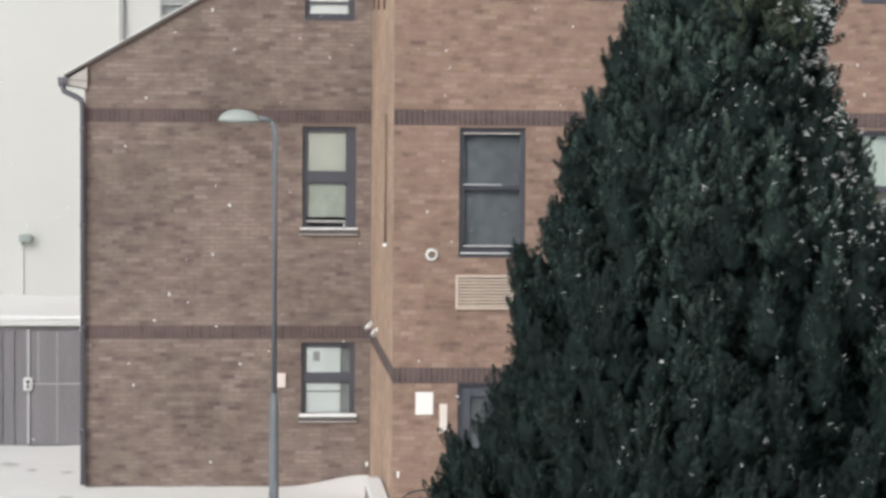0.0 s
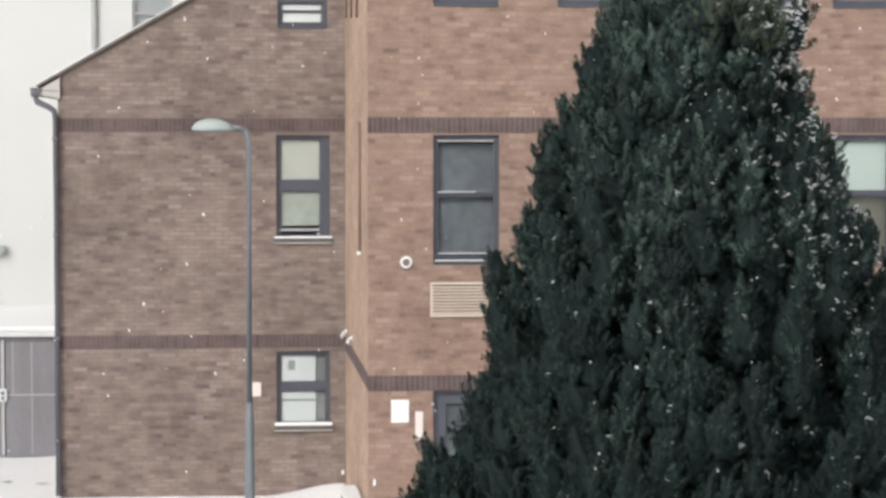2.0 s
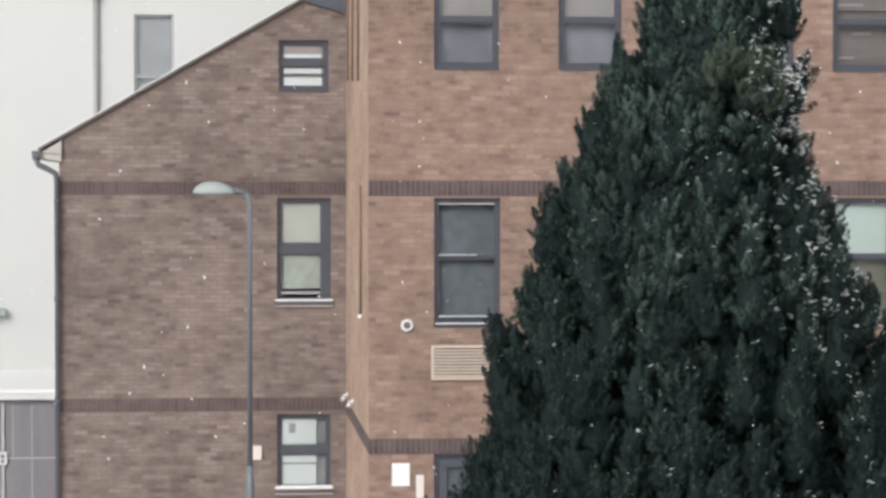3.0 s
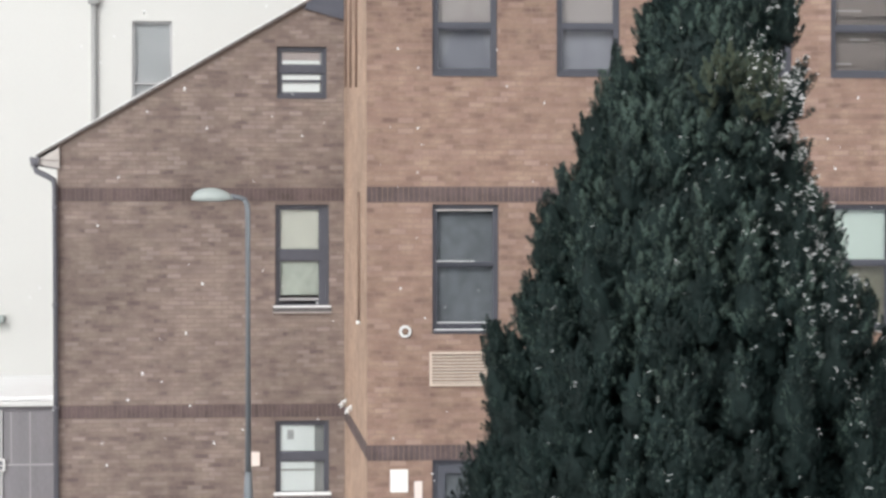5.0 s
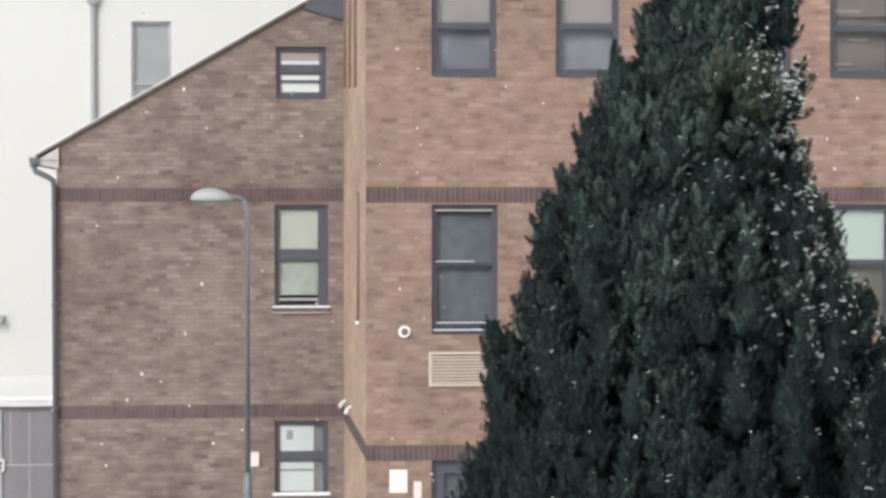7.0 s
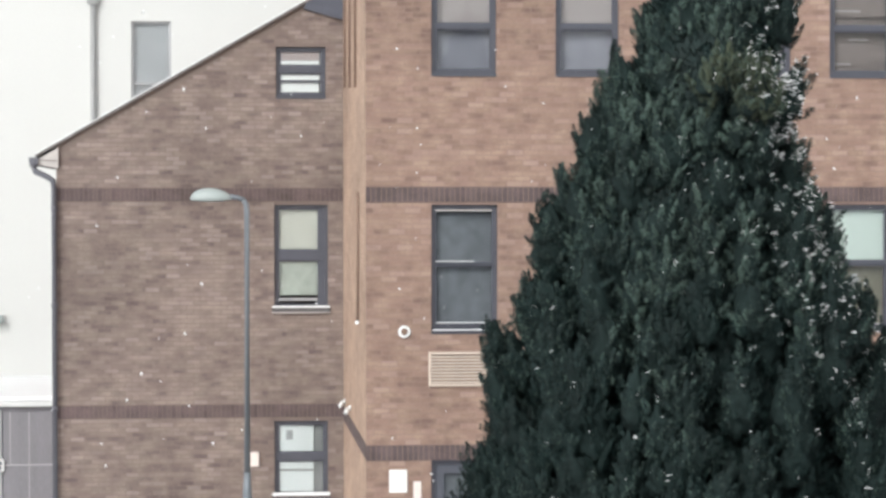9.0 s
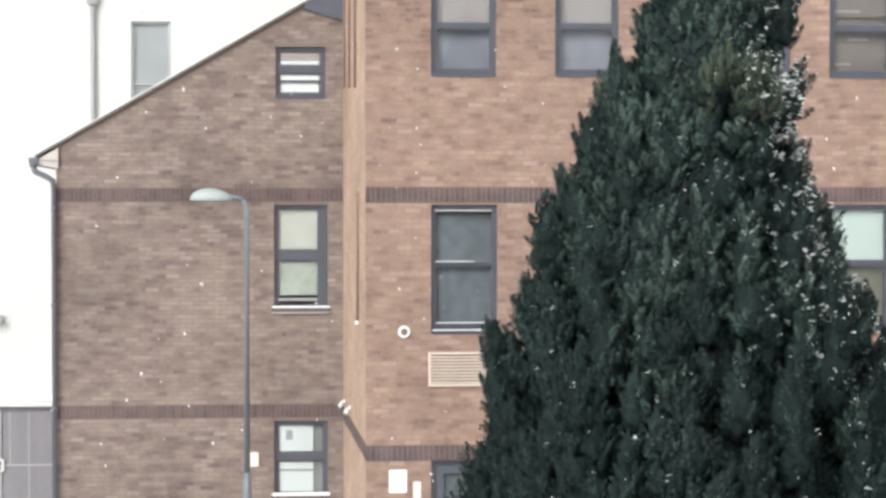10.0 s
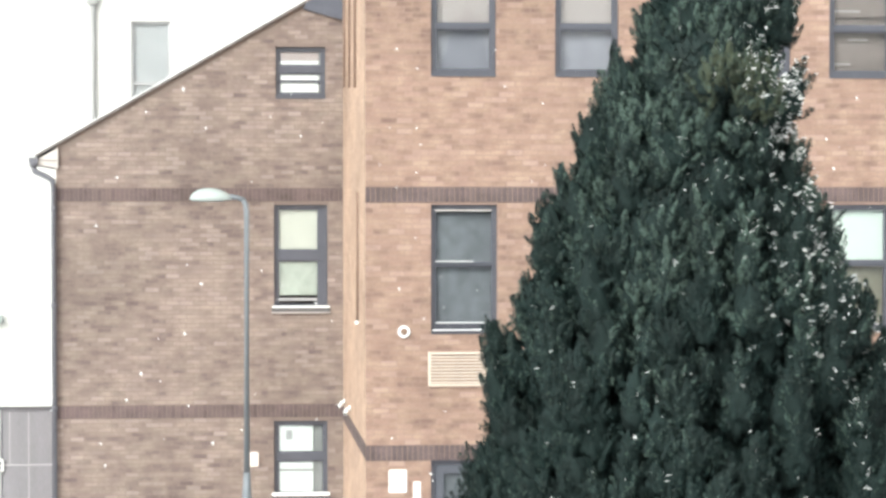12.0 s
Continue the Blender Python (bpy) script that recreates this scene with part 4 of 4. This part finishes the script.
            q = r * (0.67 + 0.10 * noise.noise(c)) + 0.06 * noise.noise((c[0] * 5, c[1] * 5, c[2] * 7))
            ring.append(heart.verts.new((cx + q * math.cos(a) - off[0], q * math.sin(a), z - off[2])))
        rings.append(ring)
    for lo, hi in zip(rings, rings[1:]):
        for k in range(120):
            heart.faces.new((lo[k], lo[(k + 1) % 120], hi[(k + 1) % 120], hi[k]))
    part("inner_foliage", heart, M["leaf"], t, "dense shaded foliage inside the crown", kind="stuff")
    part("limb_wood", bm, M["bark"], t, "thin limb wood inside the crown", kind="stuff")
    # Darker than the sprays, so the gaps between them come out shaded by colour.
    me = bpy.data.meshes.new("tuft_foliage")
    me.from_pydata(np.concatenate(body_v).tolist(), [], np.concatenate(body_f).tolist())
    me.polygons.foreach_set("use_smooth", np.ones(len(me.polygons), dtype=bool))
    me.materials.append(M["leaf_body"])
    ob = new("tuft_foliage", me)
    ob.parent = t
    tagged(ob, "close-grown tufts, green darkened to shade the gaps between sprays", kind="stuff")
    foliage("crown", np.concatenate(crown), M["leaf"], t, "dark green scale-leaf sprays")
    foliage("tip_foliage", np.concatenate(tips), M["leaf_tip"], t, "lighter green tips, thickened upward to paint sky light and haze")
    foliage("olive_foliage", np.concatenate(olive), M["leaf_olive"], t, "paler olive-green boughs")
    # snow caught on the sprays, most on the weather side
    skin = np.concatenate(skin)
    cx, r = tree_axis(skin[:, 2] + off[2])
    w = (skin[:, 0] + off[0] - cx) / (r + 0.1)
    h = skin[:, 2] + off[2]
    weather = np.clip((w + 0.15) / 0.9, 0, 1) ** 1.3 * np.clip((h - 3.8) / 2.6, 0.10, 1)
    chance = 0.032 + 1.15 * weather
    chance += 5.0 * np.exp(-((skin[:, 0] + off[0] - 5.20) / 0.17) ** 2 - ((h - 6.92) / 0.35) ** 2)
    chance *= np.clip(-skin[:, 1] / (r + 0.1) + 0.35, 0, 1)
    chance /= chance.sum()
    vs, fs = [], []
    octa = np.array([(0, 2, 4), (2, 1, 4), (1, 3, 4), (3, 0, 4), (2, 0, 5), (1, 2, 5), (3, 1, 5), (0, 3, 5)])
    for i in rng.choice(len(skin), 1600, replace=False, p=chance):
        near = np.flatnonzero(np.abs(skin - skin[i]).sum(1) < rng.uniform(0.02, 0.13))
        for j in rng.choice(near, min(len(near), int(rng.integers(1, 5))), replace=False):
            ax = rng.normal(0, 1, 3) * np.array([1, 0.4, 0.55])
            ax *= rng.uniform(0.009, 0.038) * (1 + 0.2 * weather[j]) / np.linalg.norm(ax)
            sy, sz = rng.uniform(0.003, 0.006), rng.uniform(0.0028, 0.0050) * (1 + 0.3 * weather[j])
            vs.append(skin[j] + np.array([(0, -0.01, 0.004)]) + np.array([ax, -ax, (0, sy, 0), (0, -sy, 0), (0, 0, sz), (0, 0, -sz)]))
            fs.append(octa + 6 * len(fs))
    me = bpy.data.meshes.new("snow_dusting")
    me.from_pydata(np.concatenate(vs).tolist(), [], np.concatenate(fs).tolist())
    me.materials.append(M["snow"])
    ob = new("snow_dusting", me)
    ob.parent = t
    tagged(ob, "small clots of snow on the sprays", kind="stuff")


conifer()

# ---- brickwork, piece by piece ----


def free(a, b, cuts):
    """The stretches of a..b left by the cuts."""
    out = [(a, b)]
    for c, d in cuts:
        out = [s for p, q in out for s in ((p, min(q, c)), (max(p, d), q)) if s[1] - s[0] > 0.03]
    return out


def brickwork(parent, u0, u1, z0, z1, openings, bands, place, mats, choose, top=None, proud=0.0032):
    """Stretcher bond over a wall; bricks inside the stretch 'choose' are single objects, the rest one mesh."""
    rng = random.Random(int(u0 * 100) + 5)
    verts, faces, singles = [], [], []
    k = math.floor((z0 - 6.05) / 0.075)
    while 6.05 + k * 0.075 < z1:
        c, d = 6.05 + k * 0.075, 6.05 + k * 0.075 + 0.065
        k += 1
        if any(c < b1 and d > b0 for b0, b1 in bands):
            continue
        cuts = [(o[0], o[1]) for o in openings if c < o[3] and d > o[2]]
        u = u0 - (0.1125 if k % 2 else 0)
        while u < u1:
            for a, b in free(max(u, u0), min(u + 0.215, u1), cuts):
                if top and d > min(top(a), top(b)):
                    continue
                whole = b - a > 0.2149
                if whole and choose[0] < a and b < choose[1] and choose[2] < c < choose[3] and len(singles) < 300:
                    singles.append((a, c))
                    continue
                e = proud * rng.uniform(0.55, 1.25)
                i = len(verts)
                verts += [place(p, q, w) for w in (0.0, e) for p, q in ((a, c), (b, c), (b, d), (a, d))]
                faces += [(i + 4, i + 5, i + 6, i + 7), (i, i + 1, i + 5, i + 4), (i + 1, i + 2, i + 6, i + 5), (i + 2, i + 3, i + 7, i + 6), (i + 3, i, i + 4, i + 7)]
            u += 0.225
    me = bpy.data.meshes.new("bricks")
    me.from_pydata(verts, [], faces)
    me.materials.append(mats[0])
    ob = new("bricks", me)
    ob.parent = parent
    tagged(ob, kind="stuff")
    base = [place(p, q, w) for w in (0.0, proud) for p, q in ((0, 0), (0.215, 0), (0.215, 0.065), (0, 0.065))]
    org = Vector(place(0, 0, 0))
    me = bpy.data.meshes.new("brick")
    me.from_pydata([tuple(Vector(v) - org) for v in base], [], [(4, 5, 6, 7), (0, 1, 5, 4), (1, 2, 6, 5), (2, 3, 7, 6), (3, 0, 4, 7)])
    me.materials.append(mats[1])
    for a, c in singles:
        b = new("brick", me)
        b.location, b.parent = place(a, c, 0), parent


def soldier_band(parent, u0, u1, z0, z1, place, cuts=(), proud=0.012, label="dark soldier-course brick band"):
    """Upright dark bricks in a row, with a bed of mortar behind them."""
    n = int((u1 - u0) / 0.075)
    org = Vector(place(0, 0, 0))
    me = bpy.data.meshes.new("soldier_brick")
    base = [place(p, q, w) for w in (0.0, proud) for p, q in ((0, 0), (0.066, 0), (0.066, z1 - z0), (0, z1 - z0))]
    me.from_pydata([tuple(Vector(v) - org) for v in base], [], [(4, 5, 6, 7), (0, 1, 5, 4), (1, 2, 6, 5), (2, 3, 7, 6), (3, 0, 4, 7)])
    me.materials.append(M["dark_one"])
    for k in range(n):
        u = u0 + (u1 - u0) * k / n
        if any(c < u + 0.06 and d > u for c, d in cuts):
            continue
        b = new("soldier_brick", me)
        b.location, b.parent = place(u, z0, 0), parent


def on_near(u, z, w):
    return (u, NEAR - w, z)


def on_far(u, z, w):
    return (u, FAR - w, z)


def on_side(u, z, w):
    return (CORNER - w, u, z)


def far_top(x):
    return roof_line(x) - 0.09


brickwork(near_wall, CORNER, 11.0, TERRACE, 10.55, list(NEAR_OPEN.values()), NEAR_BANDS, on_near, (M["red"], M["red_one"]), (2.1, 3.9, 2.7, 6.0))
brickwork(far_wall, LEFT, CORNER, -0.1, 11.0, list(FAR_OPEN.values()), FAR_BANDS, on_far, (M["brown"], M["brown_one"]), (-1.6, 0.8, 4.0, 6.0), top=far_top)
brickwork(side_wall, NEAR, FAR, TERRACE, 10.55, [], [], on_side, (M["buff"], M["buff_one"]), (33.7, 36.2, 4.0, 6.0), proud=0.0012)
soldier_band(near_wall, CORNER, 10.8, *NEAR_BANDS[0], on_near)
soldier_band(near_wall, CORNER, 6.0, *NEAR_BANDS[1], on_near)
for z in (0.28, 0.505):
    soldier_band(near_wall, 2.16, 3.0, z, z + 0.215, on_near, proud=0.016)
soldier_band(far_wall, LEFT, CORNER, *FAR_BANDS[0], on_far)
soldier_band(far_wall, LEFT, CORNER, *FAR_BANDS[1], on_far)
soldier_band(side_wall, NEAR, FAR - 0.02, 2.41, 2.625, on_side)

# ---- snow in the air ----
rng = np.random.default_rng(21)
vs, fs = [], []
octa = np.array([(0, 2, 4), (2, 1, 4), (1, 3, 4), (3, 0, 4), (2, 0, 5), (1, 2, 5), (3, 1, 5), (0, 3, 5)])
for k in range(150):
    d = rng.uniform(7, 31)
    c = np.array([d * rng.uniform(-0.11, 0.30), d, EYE + d * rng.uniform(-0.20, 0.10)])
    if c[2] < 0.1:
        continue
    s = 0.0048 * (0.5 + d / 22) * rng.uniform(0.5, 1.4)
    way = np.array([0.5, 0.1, -1.0]) + rng.normal(0, 0.25, 3)
    way = way / np.linalg.norm(way) * s * rng.uniform(1.1, 2.2)
    side = np.array([s, 0, 0.5 * s])
    dep = np.array([0, s, 0])
    vs.append(c + np.array([side, -side, dep, -dep, way, -way]))
    fs.append(octa + 6 * len(fs))
me = bpy.data.meshes.new("falling_snow")
me.from_pydata(np.concatenate(vs).tolist(), [], np.concatenate(fs).tolist())
me.materials.append(M["snow"])
tagged(new("falling_snow", me), "small white snowflakes in the air", "snow", kind="stuff")
